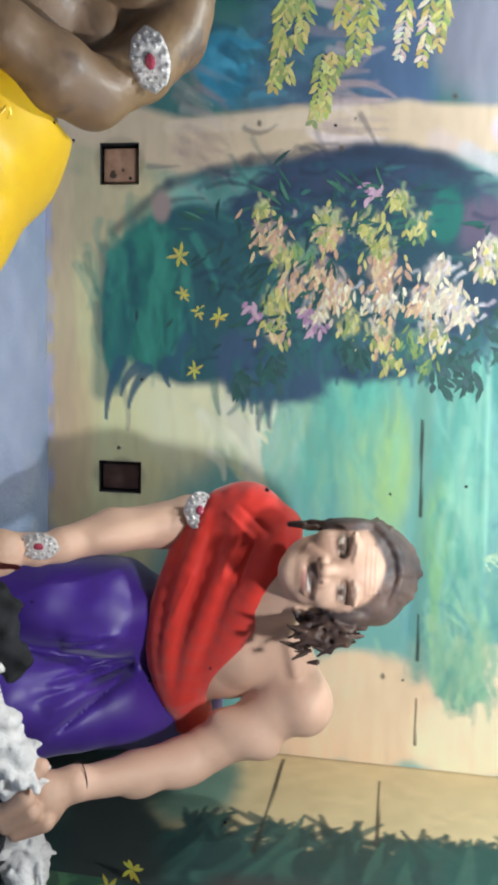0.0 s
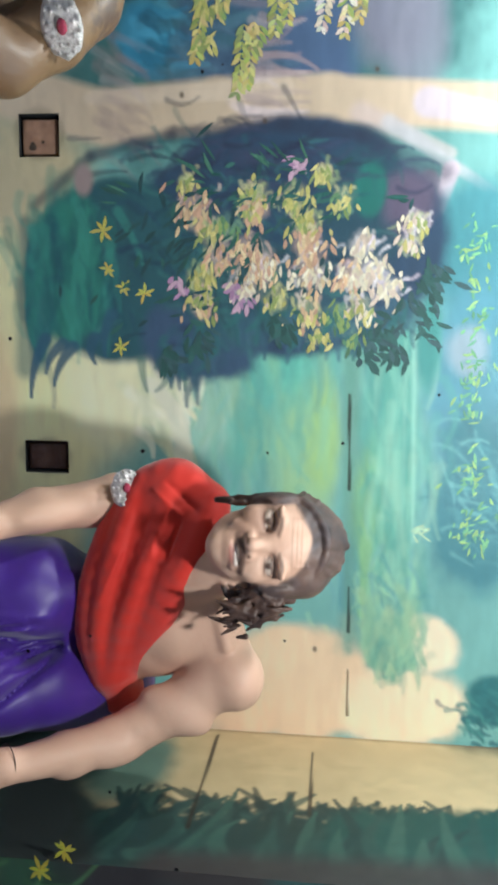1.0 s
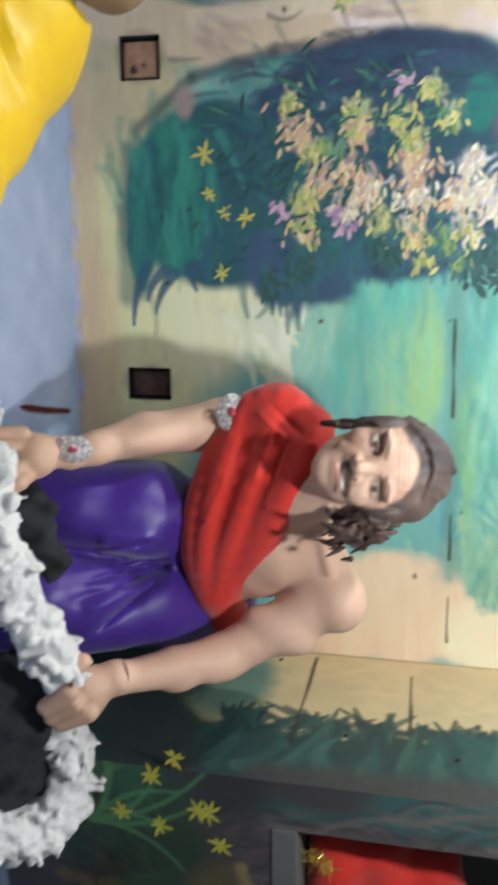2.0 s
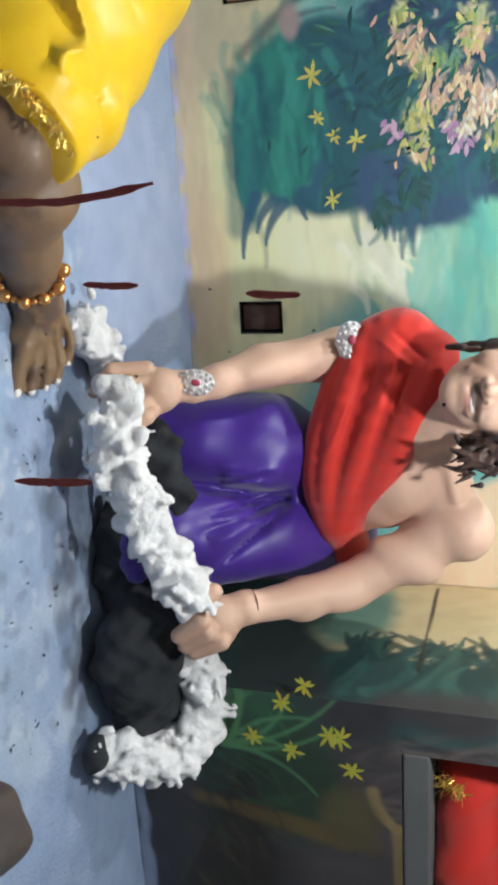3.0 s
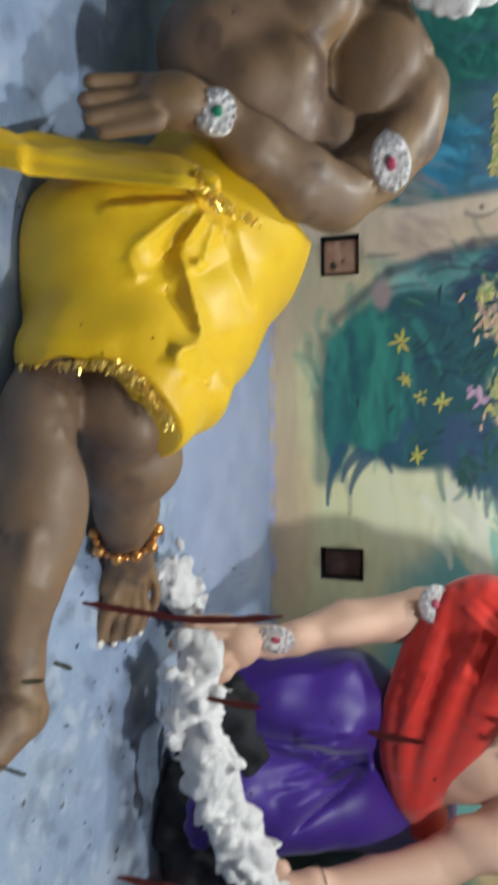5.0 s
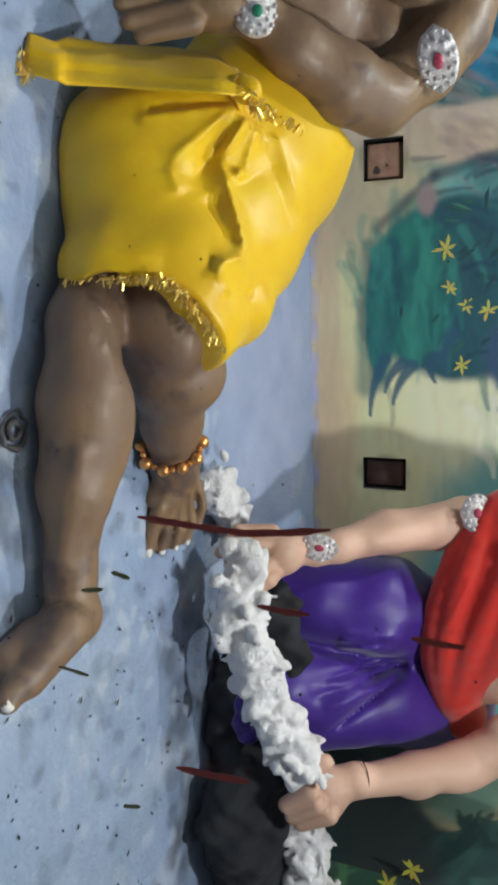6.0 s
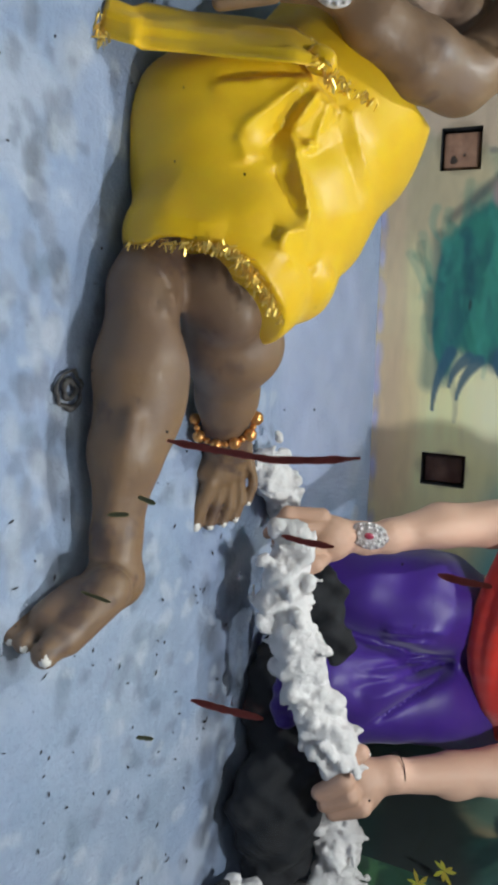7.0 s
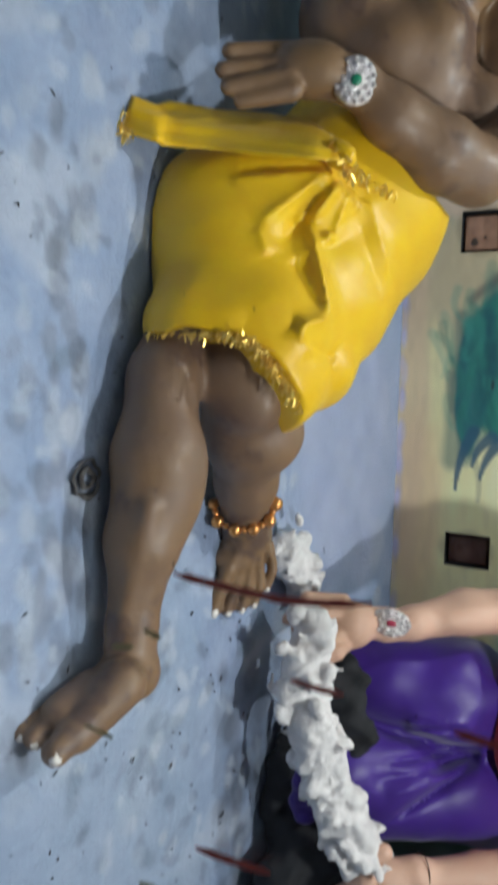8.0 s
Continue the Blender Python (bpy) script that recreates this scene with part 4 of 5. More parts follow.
for i in range(46):
    t = i / 45
    c = np.array((-0.387, 1.400, 0.399)) * (1 - t) ** 2 + 2 * t * (1 - t) * np.array((-0.270, 1.380, 0.441)) + np.array((-0.368, 1.410, 0.529)) * t * t
    s.egg(c + brng.normal(0, 0.008, 3), brng.uniform(0.012, 0.026, 3), k=0.005, group=3)
reclining = s.mesh("statue", [BROWN, TEETH, LIP, WOOL])
tagged(reclining, label="glossy brown reclining statue with a white beard on the blue floor", category="statue")

# yellow satin wrapped round hips and thighs
c = Form(0.0038)
c.chain([((0.018, 1.170, 0.091), 0.115), ((0.099, 1.110, 0.074), 0.092), ((0.176, 1.040, 0.072), 0.064), ((0.207, 1.030, 0.076), 0.060)], k=0.03)
c.chain([((0.024, 1.290, 0.122), 0.135), ((0.117, 1.200, 0.119), 0.115), ((0.183, 1.090, 0.121), 0.088), ((0.224, 1.080, 0.131), 0.080)], k=0.03)
c.egg((0.000, 1.340, 0.134), (0.12, 0.11, 0.12), k=0.03)
c.egg((-0.027, 1.280, 0.151), (0.140, 0.128, 0.130), k=0.03)
c.egg((-0.107, 1.300, 0.186), (0.115, 0.10, 0.105), k=0.03)
c.egg((0.046, 1.090, 0.040), (0.10, 0.075, 0.075), k=0.04)
c.limb((0.179, 1.150, 0.123), 0.07, (0.221, 1.160, 0.160), 0.05, k=0.03)
c.limb((0.200, 1.150, 0.164), 0.035, (0.218, 1.140, 0.197), 0.022, k=0.02)
for a, b, h, w in (((-0.003, 1.115, 0.214), (0.048, 1.085, 0.187), 0.020, 0.010),
                   ((0.048, 1.085, 0.187), (0.164, 1.088, 0.218), 0.016, 0.010),
                   ((0.164, 1.088, 0.218), (0.173, 1.030, 0.202), 0.014, 0.010),
                   ((-0.018, 1.100, 0.209), (0.057, 1.045, 0.139), 0.013, 0.010),
                   ((0.057, 1.045, 0.139), (0.092, 1.050, 0.152), 0.007, 0.010),
                   ((0.008, 1.100, 0.196), (0.078, 1.060, 0.161), -0.014, 0.012),
                   ((0.092, 1.060, 0.183), (0.157, 1.070, 0.213), -0.010, 0.012),
                   ((0.058, 1.100, 0.202), (0.071, 1.100, 0.210), 0.012, 0.010),
                   ((0.004, 1.130, 0.218), (0.056, 1.100, 0.213), 0.010, 0.008),
                   ((0.003, 1.035, 0.106), (-0.011, 1.090, 0.200), 0.009, 0.008),
                   ((-0.008, 1.035, 0.117), (-0.018, 1.090, 0.200), -0.010, 0.007),
                   ((0.173, 1.030, 0.202), (0.205, 1.060, 0.209), 0.010, 0.010),
                   ((0.210, 1.085, 0.226), (0.187, 1.040, 0.204), -0.008, 0.010),
                   ((0.010, 1.150, 0.231), (0.103, 1.190, 0.249), 0.006, 0.014),
                   ((0.026, 1.130, 0.226), (0.132, 1.170, 0.244), -0.005, 0.016),
                   ((0.154, 0.970, 0.061), (0.165, 1.000, 0.154), 0.005, 0.018)):
    c.fold(a, b, h, w)


def hem_keep(x, y, z):
    """Trims the wrap along its hem, below the waist and at the floor."""
    hem = x - (0.183 + 1.15 * np.maximum(y - 0.994, 0) + 0.004 * np.sin(70 * z + 30 * y))
    waist = -(0.707 * (x + 0.095) - 0.157 * (y - 1.17) - 0.69 * (z - 0.2))
    return np.maximum(np.maximum(hem, waist), 0.004 - z)


def fold_warp(x, y, z):
    a = np.arctan2(z - 0.17, x + 0.06)
    r = np.sqrt((x + 0.06) ** 2 + (z - 0.17) ** 2 + (y - 1.16) ** 2)
    return 0.0015 * (np.abs(np.sin(a * 3.5 + 7 * r)) - 0.6) * np.clip(r * 5, 0, 1) + 0.0015 * np.sin(19 * x - 23 * z + 9 * y) + 0.0005 * np.sin(90 * x + 55 * z + 20 * y)


wrap = c.mesh("satin_wrap", [YELLOW], warp=fold_warp, keep=hem_keep, hollow=lambda x, y, z: (x > 0.11) & (y < 1.03) & (z > -1))
wrap_thing = base("yellow_dhoti", (0.1, 1.15, 0.004), "bright yellow satin cloth with gold fringe wrapped round the statue's hips", "cloth")
put_under(wrap, wrap_thing)
# sash end trailing to the floor


def ribbon(name, path, mat, parent, crease=0.004, seed=2):
    """A creased strip of cloth with thickness; path: pairs of edge points."""
    rng = np.random.RandomState(seed)
    ups, downs, fine = [], [], []
    for (a, b), (p, q) in zip(path, path[1:]):
        for i in range(5):
            fine.append((Vector(a).lerp(Vector(p), i / 5), Vector(b).lerp(Vector(q), i / 5)))
    fine.append((Vector(path[-1][0]), Vector(path[-1][1])))
    bm = bmesh.new()
    phase = rng.rand(4) * 6
    for i, (a, b) in enumerate(fine):
        row_u, row_d = [], []
        out = Vector((0.1, -0.75, 0.65))
        for j in range(13):
            t = j / 12
            h = crease * (abs(math.sin(7 * t + phase[0] + 0.10 * i)) + 0.6 * abs(math.sin(12 * t + phase[1] - 0.12 * i)) - 0.7) + 0.006 * math.sin(math.pi * t)
            p = a.lerp(b, t) + out * h
            row_u.append(bm.verts.new(p + out * 0.0012))
            row_d.append(bm.verts.new(p - out * 0.0012))
        ups.append(row_u), downs.append(row_d)
    n, w = len(fine), 13
    for i in range(n - 1):
        for j in range(w - 1):
            bm.faces.new((ups[i][j], ups[i + 1][j], ups[i + 1][j + 1], ups[i][j + 1]))
            bm.faces.new((downs[i][j], downs[i][j + 1], downs[i + 1][j + 1], downs[i + 1][j]))
        bm.faces.new((ups[i][0], downs[i][0], downs[i + 1][0], ups[i + 1][0]))
        bm.faces.new((ups[i][-1], ups[i + 1][-1], downs[i + 1][-1], downs[i][-1]))
    for e0 in (0, -1):
        for j in range(w - 1):
            f0 = (ups[e0][j], ups[e0][j + 1], downs[e0][j + 1], downs[e0][j])
            bm.faces.new(f0 if e0 == 0 else f0[::-1])
    bmesh.ops.recalc_face_normals(bm, faces=bm.faces)
    return put_under(part(name, bm, mat), parent)


ribbon("sash", (((-0.047, 1.125, 0.204), (-0.019, 1.100, 0.213)), ((-0.078, 1.130, 0.163), (-0.017, 1.070, 0.196)), ((-0.092, 1.120, 0.107), (-0.022, 1.045, 0.137)), ((-0.091, 1.075, 0.056), (-0.029, 1.025, 0.082)), ((-0.095, 1.035, 0.017), (-0.030, 0.995, 0.041)),
                ((-0.084, 1.010, 0.017), (-0.031, 0.980, 0.042)), ((-0.090, 0.985, 0.000), (-0.046, 0.975, -0.006))), YELLOW, wrap_thing)
c = Form(0.0045)
c.egg((-0.028, 1.110, 0.210), (0.016, 0.012, 0.020), k=0.008).limb((-0.037, 1.110, 0.204), 0.010, (-0.019, 1.120, 0.218), 0.008, k=0.01)
put_under(c.mesh("knot", [YELLOW]), wrap_thing)


def fringe(name, path, n, length, spread, parent, label, seed=3, mat=None):
    """Short metallic threads along a line."""
    rng = np.random.RandomState(seed)
    bm = bmesh.new()
    pts = [Vector(p) for p in path]
    for i in range(n):
        t = rng.rand() * (len(pts) - 1)
        k = min(int(t), len(pts) - 2)
        p = pts[k].lerp(pts[k + 1], t - k) + Vector(rng.normal(0, spread, 3))
        d = Vector(rng.normal(0, 0.6, 3)) + Vector((0.9, -0.1, -0.5))
        d.normalize()
        side = d.cross(Vector(rng.normal(0, 1, 3))).normalized() * rng.uniform(0.0007, 0.0016)
        q = p + d * length * rng.uniform(0.5, 1.3)
        up = d.cross(side).normalized() * 0.0005
        a = [bm.verts.new(v) for v in (p - side, p + side, p + up)]
        b = [bm.verts.new(v) for v in (q - side, q + side, q + up)]
        for j in range(3):
            bm.faces.new((a[j], a[(j + 1) % 3], b[(j + 1) % 3], b[j]))
        bm.faces.new(a), bm.faces.new(b[::-1])
    return put_under(part(name, bm, mat or GOLD, None, label, smooth=False), parent)


fringe("hem_fringe", ((0.185, 0.968, 0.043), (0.185, 0.975, 0.119), (0.188, 0.990, 0.157), (0.194, 1.000, 0.169), (0.220, 1.015, 0.186), (0.270, 1.050, 0.204)), 190, 0.010, 0.0022, wrap_thing, "tangled gold metallic fringe")
fringe("hem_tinsel", ((0.196, 1.000, 0.173), (0.220, 1.012, 0.188), (0.256, 1.035, 0.202)), 90, 0.013, 0.003, wrap_thing, "tangled gold metallic fringe", 5)
fringe("waist_fringe", ((-0.046, 1.100, 0.208), (-0.017, 1.100, 0.220), (-0.007, 1.115, 0.231), (0.005, 1.170, 0.255)), 110, 0.010, 0.004, wrap_thing, "gold metallic trim", 6)
fringe("sash_fringe", ((-0.081, 0.975, -0.008), (-0.054, 0.968, -0.000), (-0.041, 0.970, 0.008)), 90, 0.013, 0.004, wrap_thing, "gold metallic fringe", 7)


# jewelled bands
def jewel_band(name, centre, normal, along, w, h, stone, label, ring=14):
    """An oval pierced foil plate with rows of small stones round a large one."""
    thing = base(name, centre, label, "bracelet", "jewelled bands")
    n_, a_ = Vector(normal).normalized(), Vector(along).normalized()
    a_ = (a_ - n_ * a_.dot(n_)).normalized()
    b_ = n_.cross(a_)
    bm = bmesh.new()
    rows = []
    for ry, lift in ((1.0, -0.003), (1.0, 0.0), (0.8, 0.002), (0.45, 0.003)):
        rows.append([bm.verts.new(a_ * math.cos(2 * math.pi * i / 28) * w * ry * (1 + 0.05 * math.cos(8 * math.pi * i / 14)) + b_ * math.sin(2 * math.pi * i / 28) * h * ry
                                  - n_ * (0.35 * (w * ry * math.cos(2 * math.pi * i / 28)) ** 2 / w) + n_ * lift) for i in range(28)])
    for r0, r1 in zip(rows, rows[1:]):
        for i in range(28):
            bm.faces.new((r0[i], r0[(i + 1) % 28], r1[(i + 1) % 28], r1[i]))
    bm.faces.new(rows[-1])
    part("plate", bm, SILVER, thing, "silvery foil plate")
    bm = bmesh.new()
    bmesh.ops.create_icosphere(bm, subdivisions=2, radius=1)
    for v in bm.verts:
        v.co = a_ * v.co.x * w * 0.26 + b_ * v.co.y * h * 0.26 + n_ * (v.co.z * 0.004 + 0.005)
    part("centre_stone", bm, stone, thing, "faceted coloured centre stone")
    gem = bmesh.new()
    bmesh.ops.create_icosphere(gem, subdivisions=1, radius=0.0034)
    gem_mesh = mesh_from("stone", gem, SILVER)
    for ry, count in ((0.86, ring), (0.58, ring - 5)):
        for i in range(count):
            t = 2 * math.pi * (i + 0.5 * (ry < 0.7)) / count
            g_ = new("stone", gem_mesh)
            g_.parent = thing
            g_.location = a_ * math.cos(t) * w * ry + b_ * math.sin(t) * h * ry + n_ * (0.0035 - 0.35 * (w * ry * math.cos(t)) ** 2 / w)
    return thing


jewel_band("bracelet", (-0.113, 1.115, 0.224), (0.1, -0.8, 0.5), (0.2, 0, 1), 0.026, 0.028, EMERALD, "silver foil bracelet with a green stone on the brown wrist")
jewel_band("armlet", (-0.080, 1.300, 0.391), (0.35, -0.9, 0.25), (1, 0.2, 0.12), 0.040, 0.026, RUBY, "silver foil armlet with a red stone on the brown arm")

# anklet of large metallic beads
anklet = base("anklet", (0.419, 1.170, 0.059), "anklet of large coppery gold beads round the brown ankle", "anklet")
beads = [((0.409, 1.165, 0.011), 0.0085), ((0.433, 1.165, 0.018), 0.0095), ((0.443, 1.170, 0.043), 0.009), ((0.440, 1.182, 0.066), 0.009), ((0.428, 1.195, 0.083), 0.0095), ((0.405, 1.200, 0.089), 0.0105)]
gb = bmesh.new()
bmesh.ops.create_icosphere(gb, subdivisions=2, radius=1)
bead_mesh = mesh_from("bead", gb, BEAD)
for p, r in beads:
    o = new("bead", bead_mesh)
    o.location = p
    o.scale = (r, r, r)
    put_under(o, anklet)
for (p, r), (q, r2) in zip(beads, beads[1:]):
    o = new("small_bead", bead_mesh)
    o.location = (Vector(p) + Vector(q)) / 2
    o.scale = (0.005, 0.005, 0.005)
    put_under(o, anklet)

# ---------------- squatting statue ----------------
s = Form(0.0027)
# the head, built in its own frame: u across the face, v up it, w out of it
FACE_AT, FACE_TURN = Vector((0.611, 1.425, 0.652)), -15.0
_fu, _fw = Vector((math.cos(radians(FACE_TURN)), math.sin(radians(FACE_TURN)), 0.04)).normalized(), Vector((math.sin(radians(FACE_TURN)), -math.cos(radians(FACE_TURN)), 0.05)).normalized()
_fv = Vector((-0.04, 0.04, 1.0)).normalized()
FACE_ROT = (0, -2, FACE_TURN)


def face(u, v, w):
    """A place on the head, from millimetres."""
    return tuple(FACE_AT + (_fu * u + _fv * v + _fw * w) / 1000)


s.egg(face(0, 24, -84), (0.068, 0.084, 0.078), k=0.01, rot=FACE_ROT)
s.egg(face(2, 0, -52), (0.062, 0.055, 0.062), k=0.02, rot=FACE_ROT)
s.egg(face(4, -48, -44), (0.052, 0.046, 0.046), k=0.02, rot=FACE_ROT)
s.egg(face(4, -78, -22), (0.022, 0.018, 0.017), k=0.016)
for side in (-1, 1):
    s.egg(face(36 * side, -24, -22), (0.022, 0.020, 0.020), k=0.014)
    s.egg(face(33 * side, 16, -8), (0.025, 0.010, 0.008), k=0.009, rot=(0, -12 * side, FACE_TURN))
    s.cut(face(34 * side, 1, 0), (0.019, 0.013, 0.011), k=0.008)
    s.egg(face(34 * side, 0, -15), (0.015, 0.011, 0.010), k=0.002)
    s.limb(face(22 * side, 4, -6), 0.0035, face(47 * side, 3, -12), 0.003, k=0.003)
    s.limb(face(22 * side, -9, -7), 0.003, face(44 * side, -8, -12), 0.003, k=0.004)
    s.limb(face(15 * side, -26, -2), 0.005, face(31 * side, -50, -10), 0.006, k=0.008)
    s.egg(face(66 * side, -6, -70), (0.008, 0.014, 0.021), k=0.006, rot=FACE_ROT)
s.limb(face(0, 8, -7), 0.007, face(3, -24, 9), 0.0105, k=0.007)
s.egg(face(-8, -27, 0), (0.009, 0.009, 0.008), k=0.004)
s.egg(face(15, -27, 0), (0.009, 0.009, 0.008), k=0.004)
s.cut(face(16, -49, 2), (0.021, 0.012, 0.005), k=0.004, rot=(0, -14, FACE_TURN))
s.limb(face(-6, -42, -4), 0.006, face(38, -39, -8), 0.005, k=0.005)
s.limb(face(-2, -57, -5), 0.006, face(34, -53, -8), 0.0055, k=0.005)
for v_ in (38, 46, 54):
    s.limb(face(-34, v_ - 2, -14 - 0.16 * (v_ - 38)), 0.0025, face(36, v_ + 3, -14 - 0.16 * (v_ - 38)), 0.0025, k=0.004)
s.limb(face(-8, 14, -6), 0.0025, face(-5, 28, -8), 0.002, k=0.003)
s.limb(face(8, 14, -6), 0.0025, face(6, 28, -8), 0.002, k=0.003)


def dab(u, v, ru, rv, colour, soft=0.8, op=0.9):
    return (face(u, v, -10), (ru / 1000, 0.04, rv / 1000), colour, soft, op)


# eye sockets and one cheek darkened: shade on that side put into the colour
FACE_PAINT_AND_SHADE = [dab(-34, 0, 21, 15, (92, 68, 60), 1.0, 0.85), dab(-40, -28, 20, 22, (150, 112, 96), 1.0, 0.6), dab(35, 0, 18, 11, (150, 114, 98), 1.0, 0.7)]
for side in (-1, 1):
    FACE_PAINT_AND_SHADE += [dab(34 * side, 0, 14, 5.5, (206, 192, 180), 0.5, 0.9), dab(33 * side, 0.5, 5.5, 5.5, (34, 24, 24), 0.4, 1.0), dab(34 * side, 5.5, 16, 2.6, (48, 34, 32), 0.6, 0.95),
                   dab(34 * side, -6, 13, 1.8, (96, 66, 58), 0.7, 0.8)]
    FACE_PAINT_AND_SHADE += [dab((18 + 9 * i) * side, 14 + (3, 6, 7, 4)[i], 7, 3.2, (62, 44, 40), 0.8, 0.85) for i in range(4)]
    FACE_PAINT_AND_SHADE += [dab(22 * side + 3, -34, 3, 10, (160, 118, 102), 1.0, 0.6)]
# moustache and teeth; jaw darker on one side, its shade put into the colour
FACE_PAINT_AND_SHADE += [dab(-14 + 7 * i, -38 - 0.12 * (i - 4) ** 2 * 3, 7, 5.5, (74, 52, 48), 0.8, 0.85) for i in range(9)]
FACE_PAINT_AND_SHADE += [dab(16, -49, 20, 5.5, (86, 44, 42), 0.6, 0.95), dab(17, -47, 15, 3.2, (224, 214, 208), 0.4, 0.95), dab(14, -56, 17, 4, (170, 104, 98), 0.8, 0.85), dab(10, -66, 22, 5, (146, 108, 94), 1.0, 0.7),
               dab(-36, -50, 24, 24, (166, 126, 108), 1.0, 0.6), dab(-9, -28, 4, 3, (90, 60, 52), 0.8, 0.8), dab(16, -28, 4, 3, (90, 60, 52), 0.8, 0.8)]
FACE_PAINT_AND_SHADE += [dab(2, 36 + 7 * i, 34, 1.3, (172, 134, 114), 1.0, 0.65) for i in range(3)]
for i in range(27):
    t = i / 26
    FACE_PAINT_AND_SHADE.append(dab(-72 + 144 * t, 22 + 56 * math.sin(math.pi * t) ** 0.6 + 3 * math.sin(9.7 * i), 13, 12, ((50, 50, 58), (74, 74, 82), (38, 36, 42))[i % 3], 0.5, 0.95))
FACE_PAINT_AND_SHADE += [((0.985, 1.330, 0.202), (0.07, 0.06, 0.05), (150, 116, 94), 1.0, 0.75), ((0.600, 1.340, 0.109), (0.05, 0.07, 0.05), (164, 130, 106), 1.0, 0.7)]
# hair: grey cap of combed locks, dark side locks
s.egg(face(2, 42, -96), (0.077, 0.086, 0.078), k=0.006, group=1, rot=FACE_ROT)
s.egg(face(52, 52, -84), (0.036, 0.055, 0.038), k=0.010, group=1, rot=FACE_ROT)
s.egg(face(70, 12, -78), (0.018, 0.05, 0.045), k=0.008, group=1, rot=FACE_ROT)
s.egg(face(-66, 12, -78), (0.014, 0.05, 0.045), k=0.008, group=1, rot=FACE_ROT)
hr = np.random.RandomState(8)
for i in range(110):
    t = hr.rand()
    u_, v_ = -70 + 144 * t, 38 + 50 * math.sin(math.pi * t) ** 0.7
    lift = hr.uniform(0, 36)
    s.limb(face(u_, v_, -24 - 34 * abs(2 * t - 1) ** 2), hr.uniform(0.004, 0.007), face(u_ * 1.04 + hr.normal(0, 5), v_ + 10 + 0.6 * lift * math.sin(math.pi * t), -50 - lift - 20 * abs(2 * t - 1)), hr.uniform(0.004, 0.008), k=0.003,
           group=1 if hr.rand() > 0.25 else 6)
for i in range(34):
    t = hr.rand()
    c0 = np.array(face(-72, 52, -60)) * (1 - t) + np.array(face(-66, -66, -58)) * t + hr.normal(0, 0.004, 3)
    s.limb(c0, hr.uniform(0.003, 0.006), c0 + [hr.normal(0, 0.004), hr.normal(0, 0.005), -hr.uniform(0.015, 0.03)], 0.002, k=0.003, group=5)
for i in range(170):
    t = hr.rand()
    c0 = np.array(face(84, 22, -62)) * (1 - t) + np.array(face(108, -52, -58)) * t + hr.normal(0, 0.011, 3)
    s.limb(c0, hr.uniform(0.003, 0.006), c0 + [hr.normal(0, 0.010), hr.normal(0, 0.006), -hr.uniform(0.012, 0.03)], 0.002, k=0.004, group=5)
# neck, chest, shoulders
s.limb((0.668, 1.520, 0.590), 0.050, (0.705, 1.560, 0.488), 0.056, k=0.02)
s.egg((0.764, 1.620, 0.438), (0.150, 0.085, 0.120), k=0.03)
s.egg((0.806, 1.580, 0.480), (0.066, 0.045, 0.058), k=0.014)
s.egg((0.646, 1.600, 0.440), (0.08, 0.05, 0.07), k=0.02)
s.egg((0.827, 1.660, 0.356), (0.13, 0.09, 0.10), k=0.03)
s.limb((0.724, 1.585, 0.524), 0.045, (0.855, 1.600, 0.562), 0.048, k=0.03)
s.limb((0.696, 1.580, 0.504), 0.05, (0.599, 1.620, 0.465), 0.052, k=0.03)
s.limb((0.700, 1.545, 0.545), 0.008, (0.830, 1.552, 0.575), 0.008, k=0.016)
s.limb((0.690, 1.535, 0.600), 0.010, (0.735, 1.540, 0.520), 0.009, k=0.014)
# arm beside the shawl
s.chain([((0.599, 1.620, 0.465), 0.055), ((0.595, 1.610, 0.372), 0.043), ((0.601, 1.590, 0.332), 0.038), ((0.601, 1.530, 0.260), 0.036), ((0.610, 1.450, 0.203), 0.026), ((0.617, 1.425, 0.172), 0.023)], k=0.012)
s.egg((0.591, 1.575, 0.356), (0.026, 0.022, 0.055), k=0.024, rot=(-35, 0, 0))
s.egg((0.602, 1.505, 0.284), (0.020, 0.018, 0.050), k=0.024, rot=(-48, 0, 0))
# other arm, deltoid, biceps and forearm swelling apart
s.chain([((0.890, 1.590, 0.566), 0.058), ((0.938, 1.570, 0.505), 0.046), ((0.973, 1.540, 0.429), 0.038), ((0.983, 1.510, 0.387), 0.034), ((0.982, 1.450, 0.327), 0.033), ((0.965, 1.365, 0.263), 0.025)], k=0.012)
s.egg((0.893, 1.575, 0.588), (0.056, 0.050, 0.048), k=0.012)
s.egg((0.945, 1.548, 0.488), (0.034, 0.032, 0.066), k=0.016, rot=(0, 26, 0))
s.egg((0.993, 1.497, 0.393), (0.032, 0.030, 0.062), k=0.010, rot=(-40, 4, 0))
s.egg((0.998, 1.450, 0.337), (0.026, 0.022, 0.040), k=0.010, rot=(-40, 4, 0))
# hands closed on the rope
s.egg((0.609, 1.375, 0.132), (0.036, 0.032, 0.034), k=0.014)
s.limb((0.609, 1.420, 0.166), 0.024, (0.605, 1.375, 0.127), 0.028, k=0.014)
